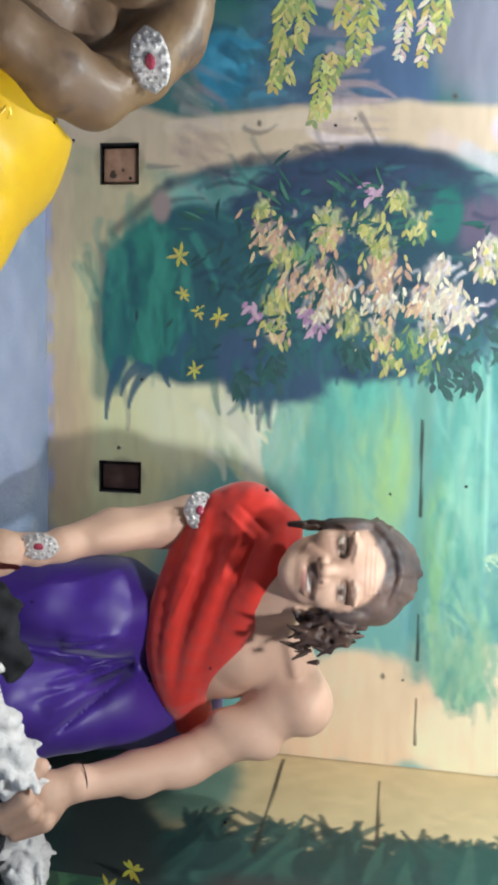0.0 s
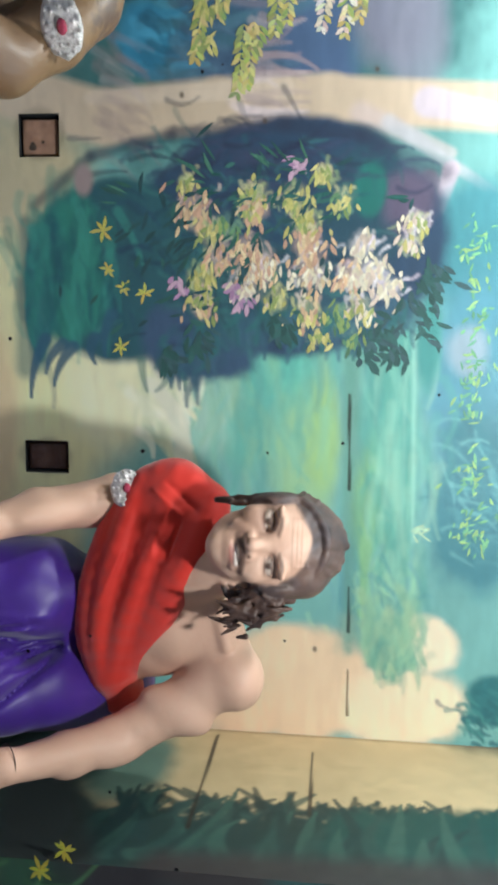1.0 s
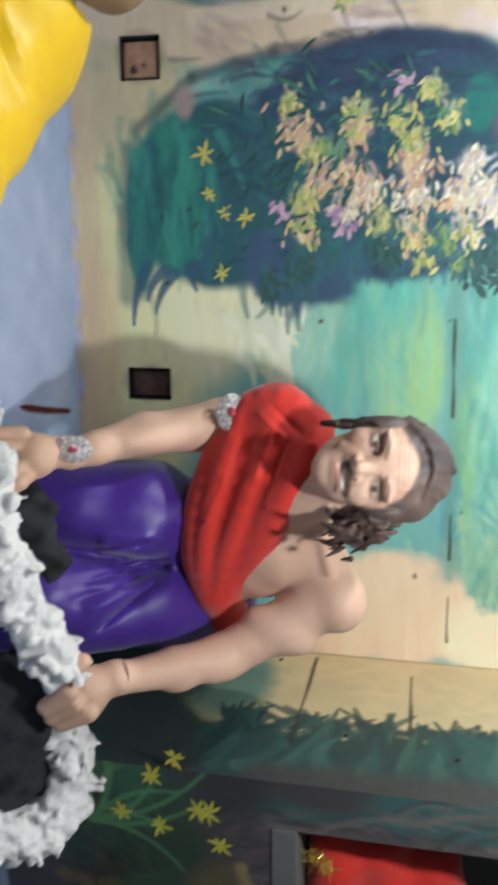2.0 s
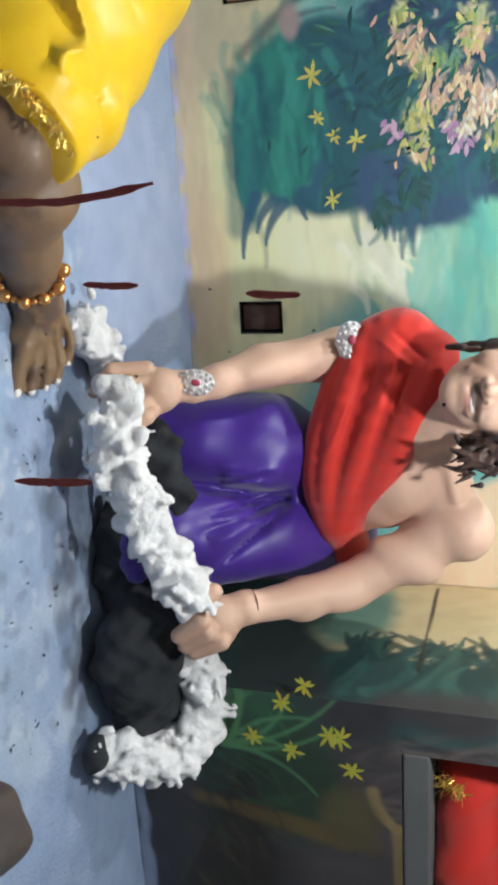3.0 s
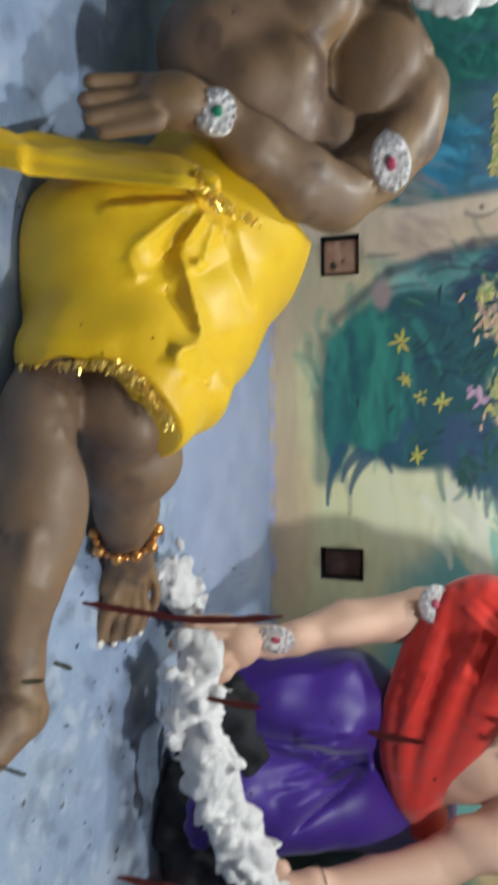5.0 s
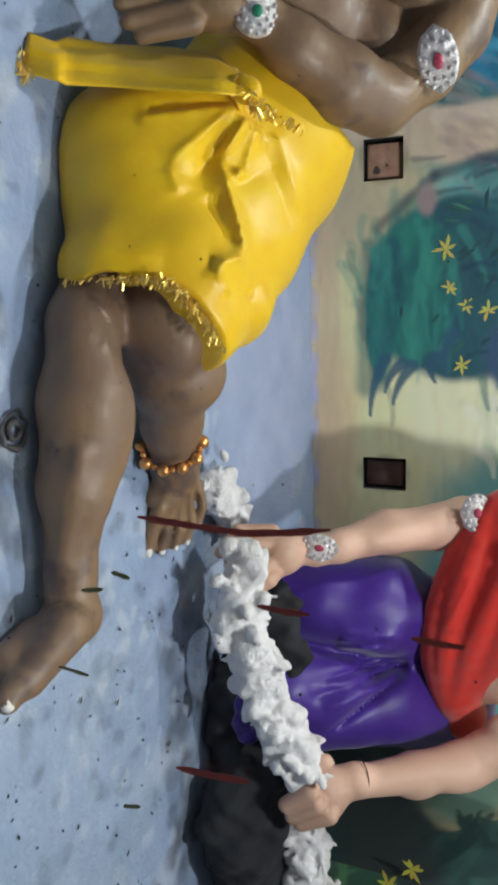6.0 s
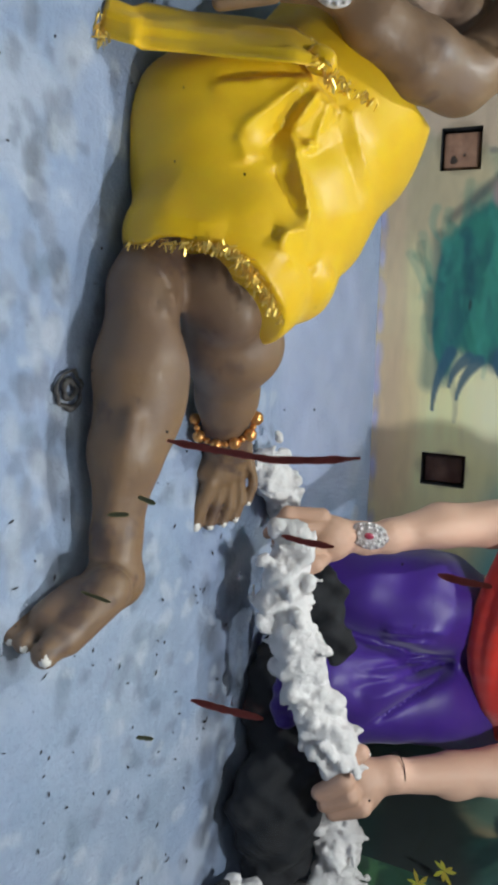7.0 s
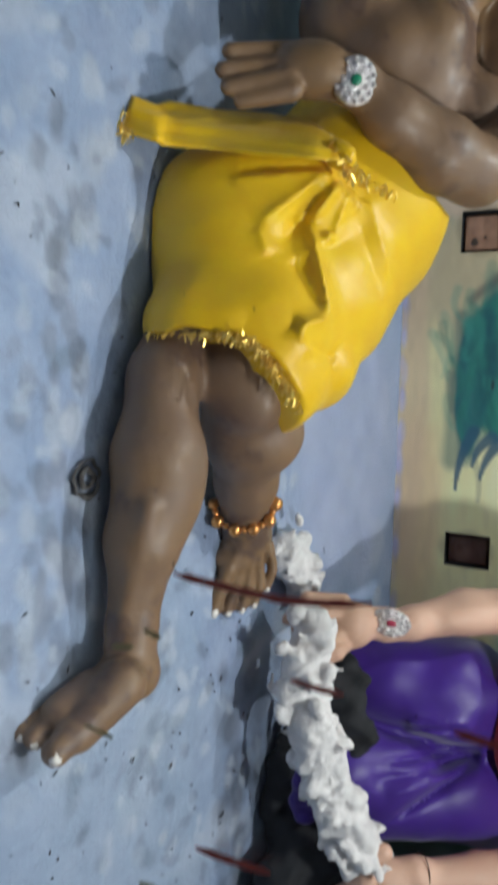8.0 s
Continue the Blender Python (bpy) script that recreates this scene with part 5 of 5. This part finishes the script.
for a, b, d in (((0.572, 1.365, 0.120), (0.568, 1.335, 0.076), (0.596, 1.305, 0.058)), ((0.589, 1.360, 0.125), (0.586, 1.325, 0.092), (0.605, 1.300, 0.076)), ((0.615, 1.360, 0.129), (0.625, 1.320, 0.120), (0.638, 1.310, 0.111)), ((0.633, 1.360, 0.130), (0.636, 1.320, 0.134), (0.645, 1.315, 0.126))):
    s.chain([(a, 0.013), (b, 0.0115), (d, 0.009)], k=0.005)
s.egg((0.982, 1.335, 0.205), (0.050, 0.036, 0.044), k=0.014)
s.limb((0.963, 1.365, 0.252), 0.026, (0.976, 1.340, 0.216), 0.032, k=0.014)
for a, b in (((0.998, 1.310, 0.230), (1.016, 1.300, 0.188)), ((0.976, 1.295, 0.216), (1.000, 1.290, 0.178)), ((0.953, 1.290, 0.208), (0.981, 1.285, 0.170)), ((0.928, 1.300, 0.203), (0.912, 1.310, 0.225))):
    s.limb(a, 0.016, b, 0.013, k=0.005)
squatting = s.mesh("statue", [SKINPAINT], colours=[(222, 180, 158), (52, 52, 60), (52, 36, 32), (176, 120, 112), (226, 220, 214), (44, 30, 32), (46, 44, 50)], spots=FACE_PAINT_AND_SHADE)
tagged(squatting, label="pale skinned squatting statue gripping a white rope by the painted wall", category="statue")

# purple satin trousers
c = Form(0.0045)
c.chain([((0.855, 1.720, 0.274), 0.115), ((0.763, 1.600, 0.236), 0.090), ((0.747, 1.565, 0.228), 0.082)], k=0.03)
c.chain([((0.748, 1.565, 0.222), 0.080), ((0.730, 1.520, 0.143), 0.072), ((0.723, 1.500, 0.080), 0.066), ((0.739, 1.500, 0.007), 0.06)], k=0.03)
c.chain([((0.968, 1.700, 0.314), 0.10), ((0.915, 1.560, 0.239), 0.078), ((0.882, 1.480, 0.168), 0.070), ((0.862, 1.430, 0.102), 0.068), ((0.854, 1.420, 0.047), 0.05)], k=0.025)
c.limb((0.845, 1.600, 0.257), 0.05, (0.812, 1.500, 0.089), 0.05, k=0.02)
c.limb((0.929, 1.490, 0.194), 0.05, (0.945, 1.450, 0.151), 0.035, k=0.03)
for a, b, h, w in (((0.820, 1.500, 0.315), (0.778, 1.460, 0.198), 0.008, 0.010), ((0.827, 1.500, 0.315), (0.857, 1.400, 0.169), -0.012, 0.010), ((0.834, 1.500, 0.310), (0.915, 1.430, 0.199), -0.010, 0.009),
                   ((0.808, 1.500, 0.310), (0.797, 1.430, 0.162), -0.006, 0.010), ((0.839, 1.480, 0.307), (0.876, 1.410, 0.189), 0.008, 0.010), ((0.767, 1.480, 0.302), (0.757, 1.440, 0.196), 0.007, 0.008),
                   ((0.685, 1.500, 0.331), (0.758, 1.490, 0.334), 0.006, 0.012), ((0.865, 1.480, 0.287), (0.828, 1.400, 0.175), 0.006, 0.010)):
    c.fold(a, b, h, w, (0.27, 0.92, -0.28))
for a, b, h, w in (((0.822, 1.490, 0.311), (0.847, 1.460, 0.236), -0.014, 0.006), ((0.818, 1.490, 0.311), (0.832, 1.420, 0.175), -0.014, 0.006), ((0.830, 1.480, 0.307), (0.926, 1.420, 0.189), -0.012, 0.005),
                   ((0.769, 1.460, 0.265), (0.771, 1.440, 0.196), 0.010, 0.004), ((0.782, 1.460, 0.285), (0.782, 1.430, 0.200), 0.009, 0.004), ((0.810, 1.490, 0.313), (0.806, 1.440, 0.234), -0.010, 0.005)):
    c.fold(a, b, h, w, (0.27, 0.92, -0.28))
c.egg((1.021, 1.700, 0.348), (0.07, 0.07, 0.06), k=0.03)
trousers = c.mesh("satin_trousers", [PURPLE], warp=lambda x, y, z: 0.0015 * np.sin(38 * x - 20 * z + 12 * y) + 0.001 * np.sin(74 * z + 52 * x), keep=lambda x, y, z: np.maximum(0.004 - z, y - 1.865) + 0 * x)
tagged(trousers, label="shiny purple satin trousers draped over the squatting statue's knees", category="trousers")

# red shawl slung from one shoulder, its pleats gathered at the waist
c = Form(0.0034)
PLEATS = (
    (((0.589, 1.580, 0.396), (0.657, 1.550, 0.371), (0.734, 1.537, 0.344), (0.810, 1.550, 0.331), (0.906, 1.575, 0.345)), 0.015),
    (((0.551, 1.567, 0.431), (0.636, 1.532, 0.402), (0.717, 1.520, 0.374), (0.801, 1.533, 0.356), (0.904, 1.570, 0.354)), 0.012),
    (((0.540, 1.569, 0.457), (0.636, 1.540, 0.430), (0.729, 1.534, 0.398), (0.811, 1.549, 0.373), (0.904, 1.576, 0.359)), 0.014),
    (((0.537, 1.561, 0.485), (0.629, 1.521, 0.464), (0.720, 1.513, 0.428), (0.802, 1.531, 0.397), (0.898, 1.571, 0.368)), 0.011),
    (((0.551, 1.565, 0.509), (0.634, 1.529, 0.487), (0.721, 1.523, 0.454), (0.802, 1.545, 0.418), (0.894, 1.580, 0.388)), 0.015),
    (((0.567, 1.559, 0.532), (0.638, 1.514, 0.512), (0.700, 1.506, 0.484), (0.790, 1.534, 0.443), (0.881, 1.584, 0.409)), 0.014),
    (((0.577, 1.544, 0.550), (0.633, 1.504, 0.540), (0.684, 1.496, 0.507), (0.771, 1.529, 0.462), (0.869, 1.584, 0.425)), 0.014),
)
for line, r in PLEATS:
    smooth_line = []
    for p, q in zip(line, line[1:]):
        smooth_line += [np.array(p) * (1 - i / 3) + np.array(q) * i / 3 for i in range(3)]
    smooth_line.append(np.array(line[-1]))
    for _ in range(2):
        smooth_line = [smooth_line[0]] + [(p + 2 * q + w_) / 4 for p, q, w_ in zip(smooth_line, smooth_line[1:], smooth_line[2:])] + [smooth_line[-1]]
    n_ = len(smooth_line) - 1
    c.chain([(p, r * (1.1 - 0.35 * i / n_)) for i, p in enumerate(smooth_line)], k=0.010)
    c.chain([(p + np.array((0.006, 0.022, 0)), 0.024 - 0.006 * i / n_) for i, p in enumerate(smooth_line)], k=0.022)
c.egg((0.580, 1.590, 0.478), (0.055, 0.060, 0.058), k=0.02)
c.egg((0.620, 1.575, 0.510), (0.05, 0.04, 0.045), k=0.02)
c.limb((0.585, 1.560, 0.520), 0.022, (0.645, 1.520, 0.540), 0.020, k=0.02)
c.chain([((0.900, 1.590, 0.370), 0.026), ((0.950, 1.630, 0.368), 0.045)], k=0.02)
for a, b, h, w in (((0.554, 1.520, 0.451), (0.602, 1.520, 0.508), 0.007, 0.006), ((0.539, 1.520, 0.474), (0.591, 1.520, 0.531), -0.006, 0.006), ((0.580, 1.520, 0.484), (0.672, 1.520, 0.448), 0.006, 0.006), ((0.588, 1.520, 0.508), (0.680, 1.520, 0.477), -0.006, 0.005), ((0.647, 1.520, 0.410), (0.756, 1.520, 0.363), 0.005, 0.005)):
    c.fold(a, b, h, w, (0.25, 0.96, -0.14))
shawl = c.mesh("shawl", [RED], warp=lambda x, y, z: 0.0010 * np.sin(40 * x + 60 * z + 50 * y))
tagged(shawl, label="bright red cloth shawl slung over one shoulder in folds", category="shawl")

jewel_band("bracelet", (0.599, 1.392, 0.189), (-0.15, -0.85, 0.35), (0.15, 0.25, 1), 0.031, 0.021, RUBY, "silver foil bracelet with a red stone on the pale wrist")
jewel_band("armlet", (0.563, 1.552, 0.405), (-0.35, -0.9, 0.25), (0, 0.2, 1), 0.026, 0.033, RUBY, "silver foil armlet with a red stone on the pale arm")

# thread round the far wrist
bm = bmesh.new()
wp, wd = Vector((0.960, 1.370, 0.262)), (Vector((0.965, 1.410, 0.301)) - Vector((0.961, 1.370, 0.260))).normalized()
wu = wd.cross(Vector((0, 0, 1))).normalized()
wv = wd.cross(wu)
ring = []
for i in range(24):
    a = 2 * math.pi * i / 24
    o = wp + (wu * math.cos(a) + wv * math.sin(a)) * 0.0285
    ring.append([bm.verts.new(o + (wu * math.cos(a) + wv * math.sin(a)) * dr + wd * dw) for dr, dw in ((0, -0.001), (0.0015, 0), (0, 0.001), (-0.0012, 0))])
for i in range(24):
    for j in range(4):
        bm.faces.new((ring[i][j], ring[(i + 1) % 24][j], ring[(i + 1) % 24][(j + 1) % 4], ring[i][(j + 1) % 4]))
thread = part("wrist_thread", bm, DARKHAIR)
tagged(thread, label="thin dark thread tied round the pale wrist", category="thread")

# ---------------- cotton rope ----------------


def wool(path, radius, n, seed, step=0.0036):
    rng = np.random.RandomState(seed)
    form = Form(step)
    pts = [np.array(p, float) for p in path]
    for a, b in zip(pts, pts[1:]):
        form.limb(a, radius * 0.8, b, radius * 0.8, k=0.006)
    for i in range(n):
        t = rng.rand() * (len(pts) - 1)
        k = min(int(t), len(pts) - 2)
        p = pts[k] + (pts[k + 1] - pts[k]) * (t - k) + rng.normal(0, radius * 0.42, 3)
        if i % 2 == 0:
            form.egg(p, rng.uniform(0.2, 0.55, 3) * radius, k=0.009, rot=tuple(rng.uniform(0, 180, 3)))
        else:
            d = rng.normal(0, 1, 3)
            d *= rng.uniform(0.25, 0.75) * radius / np.linalg.norm(d)
            form.chain([(p - d, rng.uniform(0.10, 0.2) * radius), (p + rng.normal(0, 0.12, 3) * radius, rng.uniform(0.12, 0.22) * radius), (p + d, 0.07 * radius)], k=0.007)
    return form


def tuft_warp(x, y, z):
    return 0.0014 * np.sin(190 * x + 3 * np.sin(90 * z)) * np.sin(180 * y + 2 * np.sin(110 * x)) * np.sin(170 * z + 2 * np.sin(70 * y)) + 0.001 * np.sin(420 * x + 300 * z) * np.sin(380 * y)


rope = wool(((0.597, 1.300, 0.104), (0.647, 1.275, 0.105), (0.714, 1.270, 0.115), (0.782, 1.275, 0.133), (0.836, 1.285, 0.150), (0.889, 1.300, 0.178), (0.936, 1.310, 0.191)), 0.033, 520, 31)
rope_ob = rope.mesh("cotton_rope", [WOOL], warp=tuft_warp)
tagged(rope_ob, label="thick rope of fluffy white cotton wool held in both hands", category="rope")
tail = wool(((1.062, 1.370, 0.157), (1.120, 1.380, 0.174), (1.198, 1.360, 0.164), (1.234, 1.310, 0.133), (1.204, 1.265, 0.083), (1.177, 1.235, 0.044)), 0.034, 620, 37)
tail_ob = tail.mesh("cotton_rope_tail", [WOOL], warp=tuft_warp, keep=lambda x, y, z: 0.002 - z + 0 * x + 0 * y)
tagged(tail_ob, label="curling end of the white cotton rope lying on the floor", category="rope")
lump = wool(((0.50, 1.36, 0.02), (0.529, 1.382, 0.020), (0.566, 1.435, 0.020)), 0.03, 180, 41)
lump_ob = lump.mesh("cotton_lump", [WOOL], warp=tuft_warp, keep=lambda x, y, z: 0.002 - z + 0 * x + 0 * y)
tagged(lump_ob, label="loose white cotton wool lying on the blue floor", category="cotton")

# black lump under the rope end, also filling in for the shade there
c = Form(0.006)
c.chain([((0.988, 1.340, 0.095), 0.05), ((1.074, 1.340, 0.080), 0.062), ((1.145, 1.330, 0.072), 0.055)], k=0.04)
c.egg((1.042, 1.300, 0.065), (0.09, 0.05, 0.05), k=0.03)
c.limb((1.158, 1.215, 0.041), 0.02, (1.174, 1.215, 0.044), 0.022, k=0.02)
c.egg((0.914, 1.380, 0.034), (0.12, 0.05, 0.05), k=0.03)
# two dark lumps stand for the shade between trousers and rope
c.egg((0.737, 1.405, 0.102), (0.075, 0.035, 0.050), k=0.02)
c.egg((0.793, 1.410, 0.113), (0.05, 0.03, 0.05), k=0.03)
lump2 = c.mesh("black_mound", [DULL_BLACK], warp=lambda x, y, z: 0.009 * np.sin(70 * x + 20 * z) * np.sin(60 * y + 50 * z) + 0.004 * np.sin(160 * x) * np.sin(140 * z), keep=lambda x, y, z: np.maximum(0.002 - z, y - 1.41) + 0 * x)
tagged(lump2, label="rough black mound under the white rope, partly standing for the shade there", category="mound")
c = Form(0.006)
c.egg((1.09, 0.93, 0.02), (0.06, 0.07, 0.07), k=0.02).egg((1.08, 0.84, 0.02), (0.06, 0.07, 0.06), k=0.03)
rock = c.mesh("rock", [ROCK], warp=lambda x, y, z: 0.006 * np.sin(60 * x + 40 * z) * np.sin(50 * y), keep=lambda x, y, z: np.maximum(0.002 - z, 0.002 - z) + 0 * y + 0 * x)
tagged(rock, label="dark brown rough rock on the blue floor", category="rock")
# purple hem end hanging below the rope
c = Form(0.004)
c.limb((0.810, 1.300, 0.093), 0.010, (0.883, 1.310, 0.081), 0.012, k=0.006).limb((0.817, 1.310, 0.100), 0.012, (0.898, 1.320, 0.091), 0.014, k=0.006)
c.limb((0.894, 1.320, 0.091), 0.014, (0.867, 1.420, 0.107), 0.03, k=0.01)
hemp = c.mesh("trouser_hem", [PURPLE], warp=lambda x, y, z: 0.002 * np.sin(200 * x))
put_under(hemp, trousers)

# ---------------- beside the side wall ----------------
ledge = part("ledge", block(bmesh.new(), (LEDGE_X, STEP_Y - 0.002, LEDGE_Z + 0.001), (1.755, STEP_Y + 0.3, LEDGE_Z + 0.045), 0.003), PLASTER, smooth=False)
tagged(ledge, label="narrow white plastered ledge in the stepped wall's opening", kind="structure")
c = Form(0.006)
LZ = LEDGE_Z + 0.047
c.chain([((1.33, 1.52, LZ + 0.05), 0.05), ((1.52, 1.50, LZ + 0.05), 0.055), ((1.7, 1.5, LZ + 0.05), 0.05)], k=0.03)
c.chain([((1.35, 1.54, LZ + 0.13), 0.055), ((1.55, 1.54, LZ + 0.15), 0.06), ((1.7, 1.52, LZ + 0.15), 0.06)], k=0.03)
c.chain([((1.38, 1.56, LZ + 0.22), 0.055), ((1.6, 1.56, LZ + 0.25), 0.07)], k=0.03)
red_heap = c.mesh("red_drape", [RED], warp=lambda x, y, z: 0.006 * (np.abs(np.sin(30 * x + 20 * z)) - 0.5), keep=lambda x, y, z: LZ - z + 0 * x + 0 * y)
tagged(red_heap, label="folded red cloth with gold trim on the white ledge", category="cloth")
gold_end = base("gold_tassel", (1.31, 1.45, LZ), "gold metallic tassel at the end of red cloth", "tassel")
fringe("threads", ((1.31, 1.455, LZ + 0.004), (1.32, 1.455, LZ + 0.05)), 90, 0.02, 0.006, gold_end, "", 9)

# ---------------- small things on the floor ----------------
bm = bmesh.new()
bmesh.ops.create_circle(bm, cap_ends=False, segments=28, radius=0.021)
ring_v = list(bm.verts)
bmesh.ops.delete(bm, geom=ring_v, context="VERTS")
for rr, tube in ((0.021, 0.003), (0.010, 0.004)):
    loop = []
    for i in range(28):
        a = 2 * math.pi * i / 28
        loop.append([bm.verts.new(((rr + tube * math.cos(b)) * math.cos(a), (rr + tube * math.cos(b)) * math.sin(a), tube + tube * math.sin(b))) for b in (0, 1.57, 3.14, 4.71)])
    for i in range(28):
        for j in range(4):
            bm.faces.new((loop[i][j], loop[(i + 1) % 28][j], loop[(i + 1) % 28][(j + 1) % 4], loop[i][(j + 1) % 4]))
for v in bm.verts:
    v.co *= 1 + 0.10 * math.sin(310 * v.co.x + 170 * v.co.y)
coin = part("ring", bm, TARNISH)
coin.location = (0.351, 0.910, 0.003)
tagged(coin, label="tarnished round metal ring lying on the blue floor", category="ring")


def crumbs(name, n, seed, region, size, mat, label):
    rng = np.random.RandomState(seed)
    bm = bmesh.new()
    for _ in range(n):
        x, y = rng.uniform(region[0], region[1]), rng.uniform(region[2], region[3])
        a, l_, w = rng.uniform(0, 6.28), size * rng.uniform(0.4, 2.2), size * rng.uniform(0.25, 0.7)
        pts = [(l_, 0), (0.2 * l_, w), (-l_, 0.3 * w), (-0.3 * l_, -w)]
        v = [bm.verts.new((x + p * math.cos(a) - q * math.sin(a), y + p * math.sin(a) + q * math.cos(a), 0.0025)) for p, q in pts]
        t = bm.verts.new((x, y, 0.0045))
        for i in range(4):
            bm.faces.new((v[i], v[(i + 1) % 4], t))
    ob = part(name, bm, mat, smooth=False)
    return tagged(ob, label=label, kind="stuff")


crumbs("floor_crumbs", 70, 51, (0.55, 1.1, 0.8, 1.3), 0.003, SPECK, "dark crumbs and flakes scattered on the blue floor")
crumbs("floor_flakes", 60, 52, (-0.5, 1.0, 0.7, 1.3), 0.003, SPECK, "dark flakes scattered on the blue floor")

# ---------------- display glass with smears ----------------
GLASS_Y = 0.475
pane = base("display_window", (0.3, GLASS_Y, 0.0), "clear display window pane with dried red smears", "window")
g_ = put_under(part("pane", block(bmesh.new(), (-1.35, GLASS_Y, 0.002), (1.13, GLASS_Y + 0.004, 1.9)), glass, None, "clear dusty glass", smooth=False), pane)
g_.visible_shadow = False


def smear(path, w, mat, label):
    """A dried streak on the visitor's side of the glass."""
    bm = bmesh.new()
    rng = np.random.RandomState(int(abs(path[0][0]) * 1000))
    fine = []
    for (a, b), (c_, d) in zip(path, path[1:]):
        for i in range(6):
            fine.append((a + (c_ - a) * i / 6, b + (d - b) * i / 6))
    fine.append(path[-1])
    rows = []
    for i, (x, z) in enumerate(fine):
        j = min(i + 1, len(fine) - 1)
        k = max(i - 1, 0)
        dx, dz = fine[j][0] - fine[k][0], fine[j][1] - fine[k][1]
        ln = math.hypot(dx, dz) + 1e-9
        t = i / (len(fine) - 1)
        h = w * (0.75 + 0.35 * rng.rand()) * min(1, 0.35 + 5 * t, 0.35 + 5 * (1 - t))
        nx, nz = -dz / ln * h, dx / ln * h
        rows.append([bm.verts.new((x + nx, GLASS_Y - 0.0003, z + nz)), bm.verts.new((x, GLASS_Y - 0.0012, z)), bm.verts.new((x - nx, GLASS_Y - 0.0003, z - nz))])
    for r0, r1 in zip(rows, rows[1:]):
        for j in range(2):
            bm.faces.new((r0[j], r0[j + 1], r1[j + 1], r1[j]))
    return put_under(part("smear", bm, mat, None, label), pane)


SMEARS = [
    (((0.3140, 0.4420), (0.3150, 0.4550), (0.3160, 0.4730), (0.3170, 0.4950), (0.3150, 0.5160), (0.3120, 0.5350)), 0.0017, SMEAR, "dried red brown streak"),
    (((0.4340, 0.4570), (0.4340, 0.4740), (0.4330, 0.4950)), 0.0019, SMEAR, "dried red brown streak"),
    (((0.3490, 0.5010), (0.3500, 0.5130), (0.3500, 0.5250)), 0.0014, SMEAR, "dried red brown streak"),
    (((0.3540, 0.5690), (0.3550, 0.5790), (0.3550, 0.5900)), 0.0015, SMEAR, "faint red brown streak"),
    (((0.3530, 0.4080), (0.3510, 0.4210)), 0.0012, OLIVE, "dried olive streak"),
    (((0.3420, 0.4260), (0.3440, 0.4360)), 0.0013, OLIVE, "dried olive streak"),
    (((0.4610, 0.4260), (0.4590, 0.4360)), 0.0012, OLIVE, "dried olive streak"),
    (((0.3940, 0.3920), (0.3960, 0.4100)), 0.001, OLIVE, "dried olive streak"),
]
for path, w, mat, text in SMEARS:
    smear(path, w, mat, text)
rng = np.random.RandomState(77)
bm = bmesh.new()
for _ in range(120):
    x, z, r = rng.uniform(-0.05, 0.75), rng.uniform(0.3, 0.85), rng.uniform(0.0003, 0.0009)
    v = [bm.verts.new((x + r * math.cos(a) * rng.uniform(0.7, 1.3), GLASS_Y - 0.0004, z + r * math.sin(a))) for a in np.linspace(0, 6.28, 7)[:-1]]
    t = bm.verts.new((x, GLASS_Y - 0.0009, z))
    for i in range(6):
        bm.faces.new((v[i], t, v[(i + 1) % 6]))
specks = put_under(part("specks", bm, SPECK, None, "tiny dark fly specks on the glass"), pane)
